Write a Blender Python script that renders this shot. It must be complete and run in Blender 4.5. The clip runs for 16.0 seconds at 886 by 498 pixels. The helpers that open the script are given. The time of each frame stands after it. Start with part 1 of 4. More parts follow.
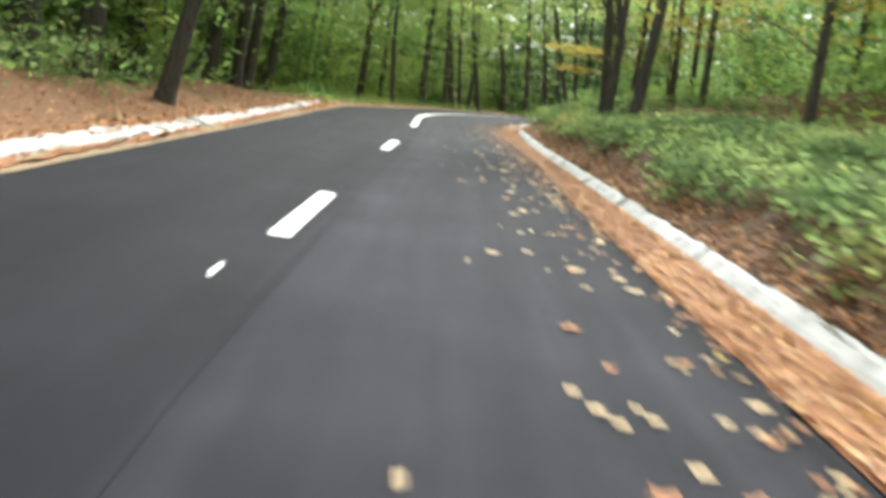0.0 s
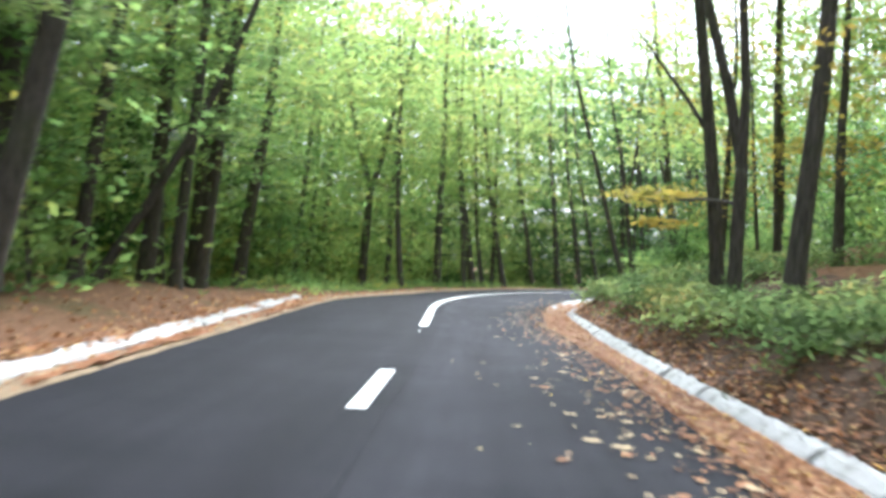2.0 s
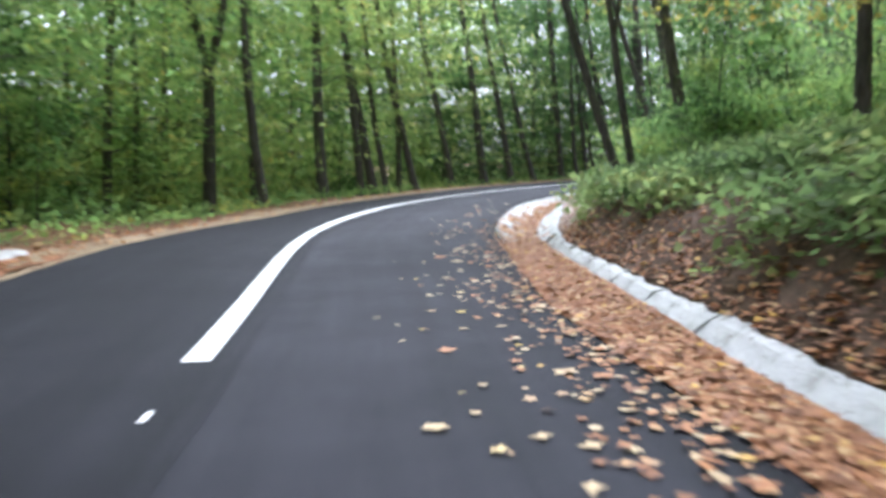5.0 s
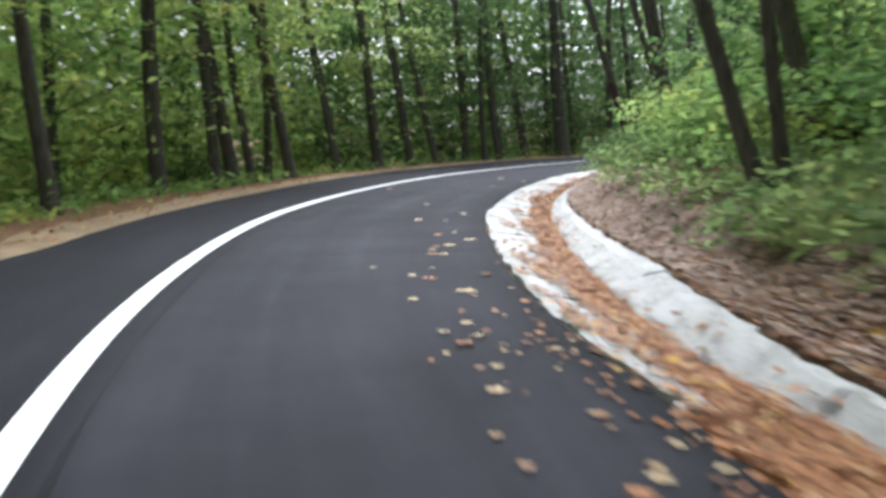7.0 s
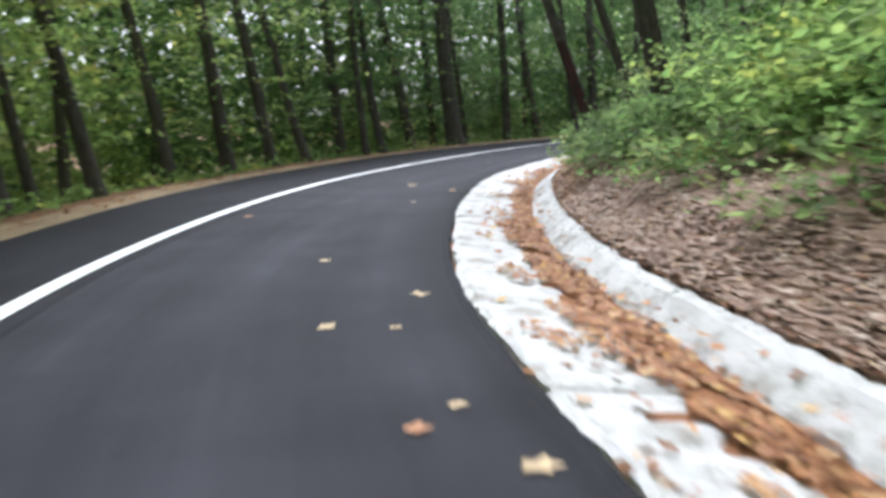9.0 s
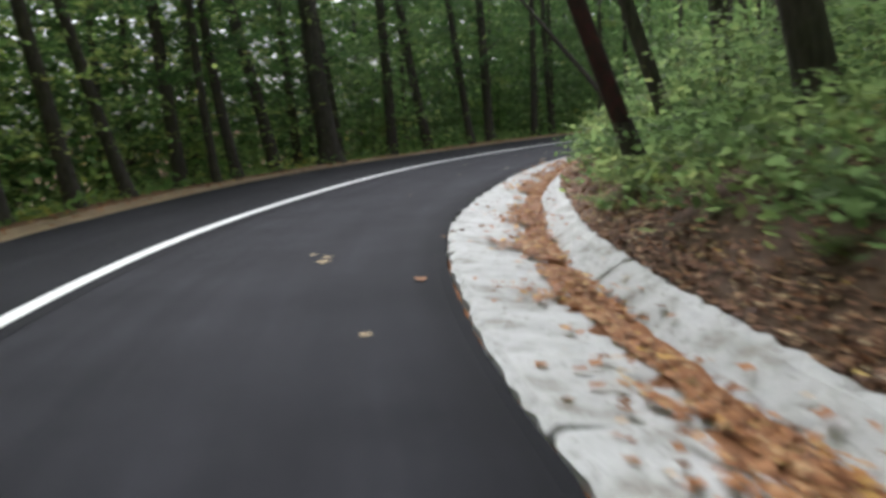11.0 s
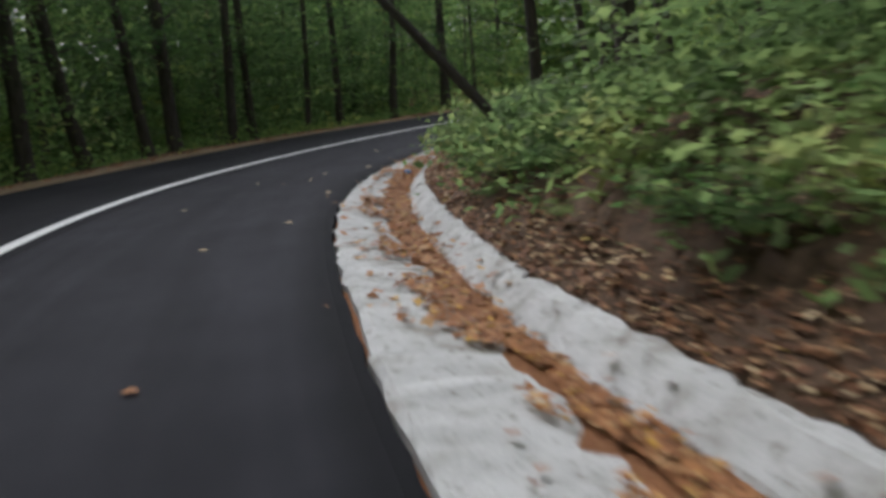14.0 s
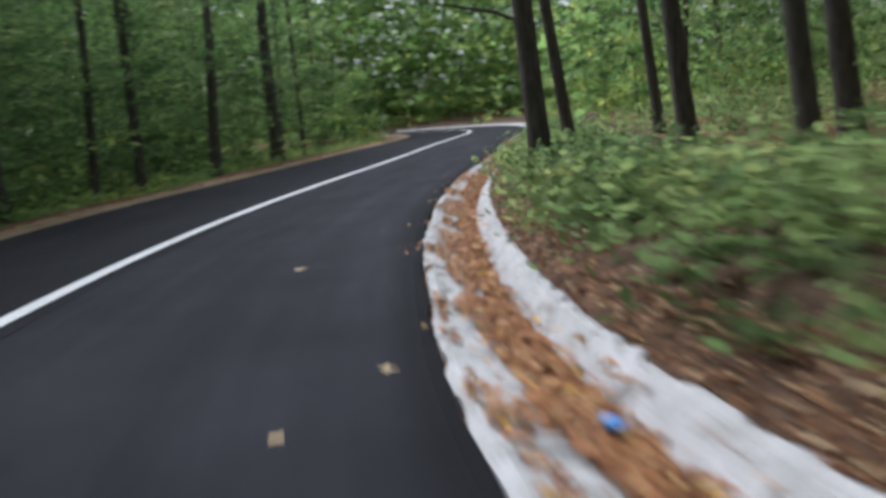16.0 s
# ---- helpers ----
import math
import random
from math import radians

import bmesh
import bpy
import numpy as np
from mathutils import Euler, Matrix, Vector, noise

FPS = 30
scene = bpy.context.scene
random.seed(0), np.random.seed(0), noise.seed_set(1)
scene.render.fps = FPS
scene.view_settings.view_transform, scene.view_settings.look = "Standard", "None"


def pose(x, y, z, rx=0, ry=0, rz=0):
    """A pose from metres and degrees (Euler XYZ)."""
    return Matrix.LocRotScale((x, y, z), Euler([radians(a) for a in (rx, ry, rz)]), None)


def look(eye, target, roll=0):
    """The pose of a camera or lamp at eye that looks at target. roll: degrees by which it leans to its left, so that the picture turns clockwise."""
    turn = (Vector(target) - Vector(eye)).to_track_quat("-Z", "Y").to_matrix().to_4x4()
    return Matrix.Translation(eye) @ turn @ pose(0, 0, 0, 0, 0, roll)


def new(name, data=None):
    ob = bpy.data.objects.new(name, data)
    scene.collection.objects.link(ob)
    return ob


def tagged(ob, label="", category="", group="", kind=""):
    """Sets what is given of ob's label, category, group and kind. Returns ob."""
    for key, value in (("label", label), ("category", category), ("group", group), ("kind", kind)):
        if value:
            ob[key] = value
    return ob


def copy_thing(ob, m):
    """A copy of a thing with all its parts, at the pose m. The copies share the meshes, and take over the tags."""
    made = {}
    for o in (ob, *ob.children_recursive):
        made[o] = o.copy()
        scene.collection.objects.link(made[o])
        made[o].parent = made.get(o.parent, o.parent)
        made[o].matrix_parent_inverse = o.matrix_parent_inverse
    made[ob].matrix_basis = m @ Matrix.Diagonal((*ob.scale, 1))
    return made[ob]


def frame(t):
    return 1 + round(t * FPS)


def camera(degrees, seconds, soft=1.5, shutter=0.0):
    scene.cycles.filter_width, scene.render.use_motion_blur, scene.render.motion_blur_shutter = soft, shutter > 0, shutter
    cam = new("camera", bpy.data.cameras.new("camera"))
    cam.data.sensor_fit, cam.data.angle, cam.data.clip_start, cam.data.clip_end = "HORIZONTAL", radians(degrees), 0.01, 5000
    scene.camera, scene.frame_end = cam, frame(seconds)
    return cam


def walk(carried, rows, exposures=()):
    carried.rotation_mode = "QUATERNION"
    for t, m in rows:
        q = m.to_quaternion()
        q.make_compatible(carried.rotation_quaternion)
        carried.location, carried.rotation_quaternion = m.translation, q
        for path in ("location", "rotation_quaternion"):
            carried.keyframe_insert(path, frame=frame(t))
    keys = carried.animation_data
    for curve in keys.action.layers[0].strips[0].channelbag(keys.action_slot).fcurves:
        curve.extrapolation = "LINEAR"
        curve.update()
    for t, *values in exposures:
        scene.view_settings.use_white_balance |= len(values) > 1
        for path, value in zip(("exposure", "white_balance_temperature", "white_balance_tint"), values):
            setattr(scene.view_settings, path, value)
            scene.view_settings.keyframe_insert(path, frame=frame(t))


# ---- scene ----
# ---- camera and walk ----
cam = camera(48.0, 16.0, soft=3.6, shutter=0.8)
PATH = [
    (0, (0.201, 2.860, 1.070), (0.733, 12.714, -0.546), 7.97),
    (0.5, (0.218, 5.088, 1.077), (0.436, 15.010, -0.152), 7.31),
    (1, (0.251, 6.891, 1.085), (0.342, 16.855, 0.243), 6.31),
    (1.5, (0.342, 8.803, 1.105), (0.354, 18.796, 0.723), 5.84),
    (2, (0.387, 10.651, 1.104), (0.535, 20.649, 1.198), 3.22),
    (2.5, (0.511, 12.558, 1.105), (0.752, 22.554, 1.260), 1.65),
    (3, (0.636, 14.234, 1.118), (1.134, 24.220, 1.287), 1.78),
    (3.5, (0.747, 16.127, 1.108), (1.541, 26.095, 1.111), 1.71),
    (4, (0.903, 17.880, 1.087), (1.768, 27.841, 0.888), 1.47),
    (4.5, (1.015, 19.774, 1.058), (1.968, 29.710, 0.459), 0.44),
    (5, (1.115, 21.461, 1.025), (2.182, 31.362, 0.112), -1.30),
    (5.2, (1.173, 22.171, 1.013), (2.354, 32.048, -0.016), -1.89),
    (7.3, (1.296, 31.171, 1.132), (3.961, 40.728, -0.113), -1.07),
    (7.5, (1.414, 31.854, 1.130), (4.169, 41.380, -0.159), -1.82),
    (8, (1.745, 33.475, 1.118), (4.798, 42.901, -0.236), -2.99),
    (8.5, (2.183, 35.290, 1.102), (5.637, 44.580, -0.225), -2.47),
    (8.7, (2.365, 35.967, 1.091), (5.961, 45.200, -0.258), -2.43),
    (10.8, (4.592, 43.317, 1.093), (9.652, 51.837, -0.251), -3.99),
    (11, (4.796, 43.909, 1.110), (9.968, 52.356, -0.267), -3.80),
    (11.5, (5.250, 45.362, 1.143), (10.996, 53.422, -0.280), -3.88),
    (12, (5.848, 46.697, 1.162), (12.175, 54.293, -0.345), -4.50),
    (12.5, (6.583, 47.914, 1.151), (13.341, 55.134, -0.333), -5.59),
    (13, (7.455, 49.431, 1.116), (14.649, 56.170, -0.568), -5.39),
    (13.5, (8.381, 50.903, 1.123), (15.891, 57.315, -0.453), -4.82),
    (14, (9.233, 52.093, 1.114), (16.959, 58.226, -0.527), -4.20),
    (14.5, (10.374, 53.632, 1.130), (18.298, 59.521, -0.459), -3.90),
    (15, (12.129, 55.839, 1.136), (20.397, 61.286, -0.269), -4.19),
    (15.5, (13.891, 57.748, 1.134), (22.456, 62.707, -0.298), -5.88),
    (16, (16.060, 59.617, 1.116), (24.992, 63.902, -0.248), -5.35),
]
EXPOSURES = [(0.0, 1.9, 6350, 6), (2.0, 2.04, 5650, 11), (3.5, 1.88, 5500, 15), (5.0, 1.8, 5450, 16), (7.5, 1.46, 5750, 15), (8.5, 1.5, 5700, 15), (11.0, 0.78, 6000, 13), (12.5, 0.36, 6000, 12), (14.0, 0.14, 6000, 14), (15.0, 0.4, 5700, 14), (16.0, 0.72, 5700, 15)]
walk(cam, [(t, look(eye, target, roll)) for t, eye, target, roll in PATH], EXPOSURES)

# ---- overcast sky and its soft sun ----
SUN_UP, SUN_ROUND = radians(52), radians(20)
world = bpy.data.worlds.new("overcast_sky")
scene.world = world
world.use_nodes = True
wn, wl = world.node_tree.nodes, world.node_tree.links
sky = wn.new("ShaderNodeTexSky")
sky.sky_type, sky.sun_disc, sky.sun_elevation, sky.sun_rotation = "NISHITA", False, SUN_UP, SUN_ROUND
sky.dust_density, sky.air_density = 4.0, 1.0
grey = wn.new("ShaderNodeHueSaturation")
grey.inputs["Saturation"].default_value = 0.25
wl.new(sky.outputs["Color"], grey.inputs["Color"])
wl.new(grey.outputs["Color"], wn["Background"].inputs["Color"])
wn["Background"].inputs["Strength"].default_value = 0.15
sun = new("sun", bpy.data.lights.new("sun", "SUN"))
sun.data.energy, sun.data.angle, sun.data.color = 1.5, radians(25), (1.0, 0.985, 0.95)
sun.matrix_world = look((0, 0, 60), Vector((0, 0, 60)) - Vector((math.sin(SUN_ROUND) * math.cos(SUN_UP), math.cos(SUN_ROUND) * math.cos(SUN_UP), math.sin(SUN_UP))))


# ---- materials ----
def material(name, rough=0.8):
    m = bpy.data.materials.new(name)
    m.use_nodes = True
    b = m.node_tree.nodes["Principled BSDF"]
    b.inputs["Roughness"].default_value = rough
    b.inputs["Specular IOR Level"].default_value = 0.3
    return m, m.node_tree.nodes, m.node_tree.links, b


def noise_node(n, l, scale, detail=4.0, rough=0.6, source=None):
    t = n.new("ShaderNodeTexNoise")
    t.inputs["Scale"].default_value, t.inputs["Detail"].default_value, t.inputs["Roughness"].default_value = scale, detail, rough
    if source is None:
        source = n.new("ShaderNodeTexCoord").outputs["Object"]
    l.new(source, t.inputs["Vector"])
    return t.outputs["Fac"]


def ramp(n, l, fac, stops):
    r = n.new("ShaderNodeValToRGB")
    r.color_ramp.elements[0].position, r.color_ramp.elements[0].color = stops[0][0], (*stops[0][1], 1)
    r.color_ramp.elements[1].position, r.color_ramp.elements[1].color = stops[-1][0], (*stops[-1][1], 1)
    for p, c in stops[1:-1]:
        r.color_ramp.elements.new(p).color = (*c, 1)
    l.new(fac, r.inputs["Fac"])
    return r.outputs["Color"]


def mix(n, l, fac, a, b, kind="MIX"):
    m = n.new("ShaderNodeMix")
    m.data_type, m.blend_type = "RGBA", kind
    if isinstance(fac, float):
        m.inputs[0].default_value = fac
    else:
        l.new(fac, m.inputs[0])
    l.new(a, m.inputs[6])
    l.new(b, m.inputs[7])
    return m.outputs[2]


def bump(n, l, b, height, strength=0.4, distance=0.02):
    k = n.new("ShaderNodeBump")
    k.inputs["Strength"].default_value, k.inputs["Distance"].default_value = strength, distance
    l.new(height, k.inputs["Height"])
    l.new(k.outputs["Normal"], b.inputs["Normal"])


def asphalt_material():
    m, n, l, b = material("asphalt", 0.8)
    b.inputs["Specular IOR Level"].default_value = 0.1
    grain = noise_node(n, l, 220, 3)
    patch = noise_node(n, l, 0.8, 5)
    along = n.new("ShaderNodeMapping")
    along.inputs["Scale"].default_value = (0.13, 2.6, 1)
    l.new(n.new("ShaderNodeUVMap").outputs["UV"], along.inputs["Vector"])
    tracks = noise_node(n, l, 1.0, 5, 0.6, along.outputs["Vector"])
    base = ramp(n, l, grain, [(0.3, (0.0105, 0.0105, 0.0131)), (0.7, (0.028, 0.028, 0.0348))])
    worn = ramp(n, l, patch, [(0.33, (0.7, 0.7, 0.72)), (0.7, (1.35, 1.34, 1.32))])
    streak = ramp(n, l, tracks, [(0.32, (0.62, 0.62, 0.64)), (0.55, (1.0, 1.0, 1.0)), (0.78, (1.55, 1.54, 1.52))])
    # Left lane darker than the right, divided near the seam.
    side = n.new("ShaderNodeSeparateXYZ")
    l.new(along.inputs["Vector"].links[0].from_socket, side.inputs[0])
    lane = n.new("ShaderNodeMapRange")
    lane.inputs["From Min"].default_value, lane.inputs["From Max"].default_value = 2.42, 2.6
    l.new(side.outputs["Y"], lane.inputs["Value"])
    lane_tone = ramp(n, l, lane.outputs[0], [(0.0, (0.52, 0.52, 0.54)), (1.0, (1.05, 1.05, 1.05))])
    # Darkens the right edge: raw bitumen plus the drop's shadow put into the colour.
    edge_shade = n.new("ShaderNodeMapRange")
    edge_shade.inputs["From Min"].default_value, edge_shade.inputs["From Max"].default_value = 4.52, 4.66
    l.new(side.outputs["Y"], edge_shade.inputs["Value"])
    # Here loose is only that edge's colour factor, from 1 down to 0.4.
    loose = ramp(n, l, edge_shade.outputs[0], [(0.0, (1.0, 1.0, 1.0)), (1.0, (0.4, 0.4, 0.42))])
    tone = mix(n, l, 1.0, mix(n, l, 1.0, base, worn, "MULTIPLY"), streak, "MULTIPLY")
    l.new(mix(n, l, 1.0, mix(n, l, 1.0, tone, lane_tone, "MULTIPLY"), loose, "MULTIPLY"), b.inputs["Base Color"])
    bump(n, l, b, grain, 0.5, 0.006)
    return m


def paint_material():
    m, n, l, b = material("road_paint", 0.6)
    l.new(ramp(n, l, noise_node(n, l, 14, 6, 0.7), [(0.28, (0.55, 0.55, 0.53)), (0.45, (0.8, 0.8, 0.78)), (1.0, (0.84, 0.84, 0.82))]), b.inputs["Base Color"])
    bump(n, l, b, noise_node(n, l, 200, 2), 0.3, 0.004)
    return m


def concrete_material():
    m, n, l, b = material("concrete", 0.85)
    fine = noise_node(n, l, 60, 5)
    stain = noise_node(n, l, 2.6, 6, 0.65)
    base = ramp(n, l, fine, [(0.25, (0.42, 0.42, 0.41)), (0.75, (0.61, 0.605, 0.59))])
    dirt = ramp(n, l, stain, [(0.33, (0.5, 0.46, 0.4)), (0.45, (0.86, 0.86, 0.85)), (0.62, (1.0, 1.0, 1.0)), (1.0, (1.02, 1.02, 1.02))])
    specks = ramp(n, l, noise_node(n, l, 17, 5, 0.7), [(0.34, (0.42, 0.36, 0.3)), (0.43, (1.0, 1.0, 1.0)), (1.0, (1.0, 1.0, 1.0))])
    l.new(mix(n, l, 1.0, mix(n, l, 1.0, base, dirt, "MULTIPLY"), specks, "MULTIPLY"), b.inputs["Base Color"])
    bump(n, l, b, noise_node(n, l, 22, 7, 0.7), 0.7, 0.02)
    return m


def soil_material():
    m, n, l, b = material("forest_floor", 0.95)
    litter = noise_node(n, l, 16, 7, 0.75)
    patch = noise_node(n, l, 0.35, 5, 0.6)
    base = ramp(n, l, litter, [(0.28, (0.05, 0.026, 0.014)), (0.5, (0.2, 0.1, 0.048)), (0.72, (0.36, 0.21, 0.12))])
    green = ramp(n, l, litter, [(0.3, (0.02, 0.035, 0.01)), (0.7, (0.09, 0.15, 0.04))])
    where = ramp(n, l, patch, [(0.56, (0, 0, 0)), (0.7, (0.7, 0.7, 0.7))])
    l.new(mix(n, l, where, base, green), b.inputs["Base Color"])
    bump(n, l, b, litter, 0.8, 0.06)
    return m


def bark_material(name, dark, light):
    m, n, l, b = material(name, 0.92)
    c = n.new("ShaderNodeMapping")
    c.inputs["Scale"].default_value = (1, 1, 0.16)
    l.new(n.new("ShaderNodeTexCoord").outputs["Object"], c.inputs["Vector"])
    ridges = noise_node(n, l, 26, 6, 0.7, c.outputs["Vector"])
    tone = noise_node(n, l, 1.3, 4)
    base = ramp(n, l, ridges, [(0.3, dark), (0.7, light)])
    moss = ramp(n, l, tone, [(0.5, (1, 1, 1)), (0.75, (0.75, 0.95, 0.6))])
    l.new(mix(n, l, 1.0, base, moss, "MULTIPLY"), b.inputs["Base Color"])
    bump(n, l, b, ridges, 0.9, 0.04)
    return m


def leaf_material(name, stops, through_light=0.7, own=0.42, patchy=0.72):
    m, n, l, b = material(name, 0.6)
    b.inputs["Specular IOR Level"].default_value = 0.15
    geo, info = n.new("ShaderNodeNewGeometry"), n.new("ShaderNodeObjectInfo")
    add = n.new("ShaderNodeMath")
    add.operation = "MULTIPLY_ADD"
    add.inputs[1].default_value = own
    scale = n.new("ShaderNodeMath")
    scale.operation = "MULTIPLY"
    scale.inputs[1].default_value = 1 - own
    l.new(info.outputs["Random"], scale.inputs[0])
    l.new(geo.outputs["Random Per Island"], add.inputs[0])
    l.new(scale.outputs[0], add.inputs[2])
    spray = n.new("ShaderNodeMapRange")
    spray.inputs["From Min"].default_value, spray.inputs["From Max"].default_value = 0.33, 0.67
    layers = n.new("ShaderNodeMapping")
    layers.inputs["Scale"].default_value = (1.0, 1.0, 2.6)
    l.new(geo.outputs["Position"], layers.inputs["Vector"])
    l.new(noise_node(n, l, 0.75, 2.0, 0.5, layers.outputs["Vector"]), spray.inputs["Value"])
    blend = n.new("ShaderNodeMix")
    blend.inputs[0].default_value = patchy
    l.new(add.outputs[0], blend.inputs[2])
    l.new(spray.outputs[0], blend.inputs[3])
    colour = ramp(n, l, blend.outputs[0], stops)
    l.new(colour, b.inputs["Base Color"])
    t = n.new("ShaderNodeBsdfTranslucent")
    l.new(colour, t.inputs["Color"])
    s = n.new("ShaderNodeMixShader")
    s.inputs[0].default_value = through_light
    l.new(b.outputs[0], s.inputs[1])
    l.new(t.outputs[0], s.inputs[2])
    l.new(s.outputs[0], n["Material Output"].inputs["Surface"])
    return m


def plain_soil(name, dark, mid, pale, scale):
    m, n, l, b = material(name, 0.95)
    grit = noise_node(n, l, scale, 7, 0.75)
    big = noise_node(n, l, 1.2, 4)
    base = ramp(n, l, grit, [(0.3, dark), (0.52, mid), (0.75, pale)])
    tone = ramp(n, l, big, [(0.3, (0.75, 0.72, 0.7)), (0.7, (1.15, 1.15, 1.12))])
    l.new(mix(n, l, 1.0, base, tone, "MULTIPLY"), b.inputs["Base Color"])
    bump(n, l, b, grit, 0.8, 0.04)
    return m


ASPHALT, PAINT, CONCRETE, SOIL = asphalt_material(), paint_material(), concrete_material(), soil_material()
LITTER = plain_soil("leaf_bed", (0.15, 0.06, 0.028), (0.33, 0.145, 0.062), (0.46, 0.245, 0.12), 38)
EARTH = plain_soil("bank_earth", (0.035, 0.022, 0.014), (0.105, 0.064, 0.04), (0.2, 0.13, 0.085), 15)
MATTED = plain_soil("matted_leaves", (0.15, 0.092, 0.065), (0.31, 0.205, 0.15), (0.45, 0.33, 0.26), 32)
GRIT = plain_soil("verge_grit", (0.16, 0.11, 0.065), (0.36, 0.26, 0.16), (0.5, 0.4, 0.28), 45)
BARK = bark_material("dark_bark", (0.032, 0.027, 0.022), (0.12, 0.102, 0.084))
BARK_GREY = bark_material("grey_bark", (0.035, 0.032, 0.028), (0.12, 0.11, 0.1))
GREEN = leaf_material("green_leaves", [(0.0, (0.11, 0.2, 0.062)), (0.4, (0.2, 0.33, 0.1)), (0.72, (0.31, 0.43, 0.13)), (0.9, (0.44, 0.47, 0.11)), (1.0, (0.55, 0.43, 0.1))])
# Darker leaf green; past the bend it also stands in for canopy shade.
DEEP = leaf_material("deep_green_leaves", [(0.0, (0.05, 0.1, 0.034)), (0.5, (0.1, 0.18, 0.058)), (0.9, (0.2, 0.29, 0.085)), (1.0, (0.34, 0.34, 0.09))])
OLIVE = leaf_material("olive_leaves", [(0.0, (0.08, 0.13, 0.048)), (0.4, (0.155, 0.235, 0.085)), (0.75, (0.26, 0.34, 0.12)), (0.93, (0.38, 0.39, 0.14)), (1.0, (0.5, 0.3, 0.1))])
# Lighter leaf green; in the bend's woods it makes up for missing light.
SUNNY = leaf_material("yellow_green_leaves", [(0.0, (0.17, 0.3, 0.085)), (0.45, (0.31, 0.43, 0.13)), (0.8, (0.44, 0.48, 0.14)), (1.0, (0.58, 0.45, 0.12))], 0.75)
YELLOW = leaf_material("yellow_leaves", [(0.0, (0.16, 0.22, 0.04)), (0.4, (0.4, 0.33, 0.07)), (1.0, (0.52, 0.31, 0.06))])
DEAD = leaf_material("fallen_leaves", [(0.0, (0.15, 0.065, 0.027)), (0.35, (0.32, 0.138, 0.058)), (0.75, (0.45, 0.21, 0.088)), (0.93, (0.54, 0.36, 0.18)), (1.0, (0.62, 0.36, 0.05))], 0.2, 1.0, 0.0)
PALE = leaf_material("pale_fallen_leaves", [(0.0, (0.35, 0.2, 0.1)), (0.5, (0.5, 0.36, 0.2)), (0.9, (0.6, 0.47, 0.29)), (1.0, (0.62, 0.42, 0.08))], 0.15, 1.0, 0.0)

MAUVE = leaf_material("dull_pink_leaves", [(0.0, (0.24, 0.15, 0.11)), (0.45, (0.42, 0.28, 0.21)), (0.85, (0.56, 0.43, 0.34)), (1.0, (0.66, 0.56, 0.46))], 0.15, 1.0, 0.0)
BROWN = leaf_material("brown_bank_leaves", [(0.0, (0.085, 0.037, 0.018)), (0.4, (0.19, 0.085, 0.04)), (0.85, (0.3, 0.15, 0.075)), (1.0, (0.42, 0.26, 0.14))], 0.15, 1.0, 0.0)

# ---- the road's line: curvature every 3.793 m along it, from its start ----
X0, Y0, TURN0 = -0.950, -9.814, -0.02050
KAPPA = [-0.0041, 0.0022, 0.0009, -0.0007, -0.0027, -0.0042, -0.0026, 0.0011, 0.0006, 0.0008, 0.0076, -0.0083, -0.0312, -0.0181, -0.0372, -0.0203, -0.025, -0.0328, -0.0204, -0.0161, -0.0387, -0.0353, -0.0158, -0.0157, -0.0104, -0.0037, 0.0004, 0.0055, 0.0017, -0.0045, -0.0043, -0.0005, 0.0116, 0.0177, 0.0299, 0.0401, 0.0501]
STEP, BACK, AHEAD = 0.5, 40.0, 160.0
NODES = np.arange(len(KAPPA)) * 3.793
S = np.arange(0, AHEAD, STEP)
TH = TURN0 + np.cumsum(np.interp(S, NODES, KAPPA)) * STEP
CX = X0 + np.r_[0, np.cumsum(-np.sin(TH) * STEP)[:-1]]
CY = Y0 + np.r_[0, np.cumsum(np.cos(TH) * STEP)[:-1]]
SB = np.arange(-BACK, 0, STEP)
CX = np.r_[X0 - np.sin(TURN0) * SB, CX]
CY = np.r_[Y0 + np.cos(TURN0) * SB, CY]
TH = np.r_[np.full(len(SB), TURN0), TH]
S = np.r_[SB, S]


def line_at(s):
    return np.interp(s, S, CX), np.interp(s, S, CY), np.interp(s, S, TH)


def on_road(s, o, z=0.0):
    """The place s metres along the centre line and o metres to the right of it."""
    x, y, a = line_at(s)
    return (x + o * np.cos(a), y + o * np.sin(a), z + 0 * x)


def beside(x, y):
    """Metres along and to the right of the centre line, for arrays of places."""
    x, y = np.atleast_1d(x), np.atleast_1d(y)
    along, off = np.empty(len(x)), np.empty(len(x))
    for a in range(0, len(x), 4000):
        dx, dy = x[a:a + 4000, None] - CX[None], y[a:a + 4000, None] - CY[None]
        i = (dx * dx + dy * dy).argmin(1)
        r = np.arange(len(i))
        c, s = np.cos(TH[i]), np.sin(TH[i])
        side = dx[r, i] * c + dy[r, i] * s
        tail = -dx[r, i] * s + dy[r, i] * c
        along[a:a + 4000] = S[i] + np.clip(tail, -1, 1)
        off[a:a + 4000] = np.where(np.abs(tail) > 1.5, np.sign(side) * np.hypot(side, tail), side)
    return along, off


WIDTHS_AT = [20, 32, 38, 44, 50, 58, 66, 74, 82, 92]


def edge_right(s):
    return -np.interp(s, [44, 47, 66, 70], [0.0, 0.05, 0.05, 0.01]) + np.interp(s, WIDTHS_AT, [2.48, 2.4, 2.15, 2.57, 2.83, 2.9, 2.79, 2.78, 2.85, 2.7])


def edge_left(s):
    return -np.interp(s, WIDTHS_AT, [2.24, 2.43, 2.5, 2.4, 1.65, 1.77, 2.32, 2.69, 2.66, 3.16])


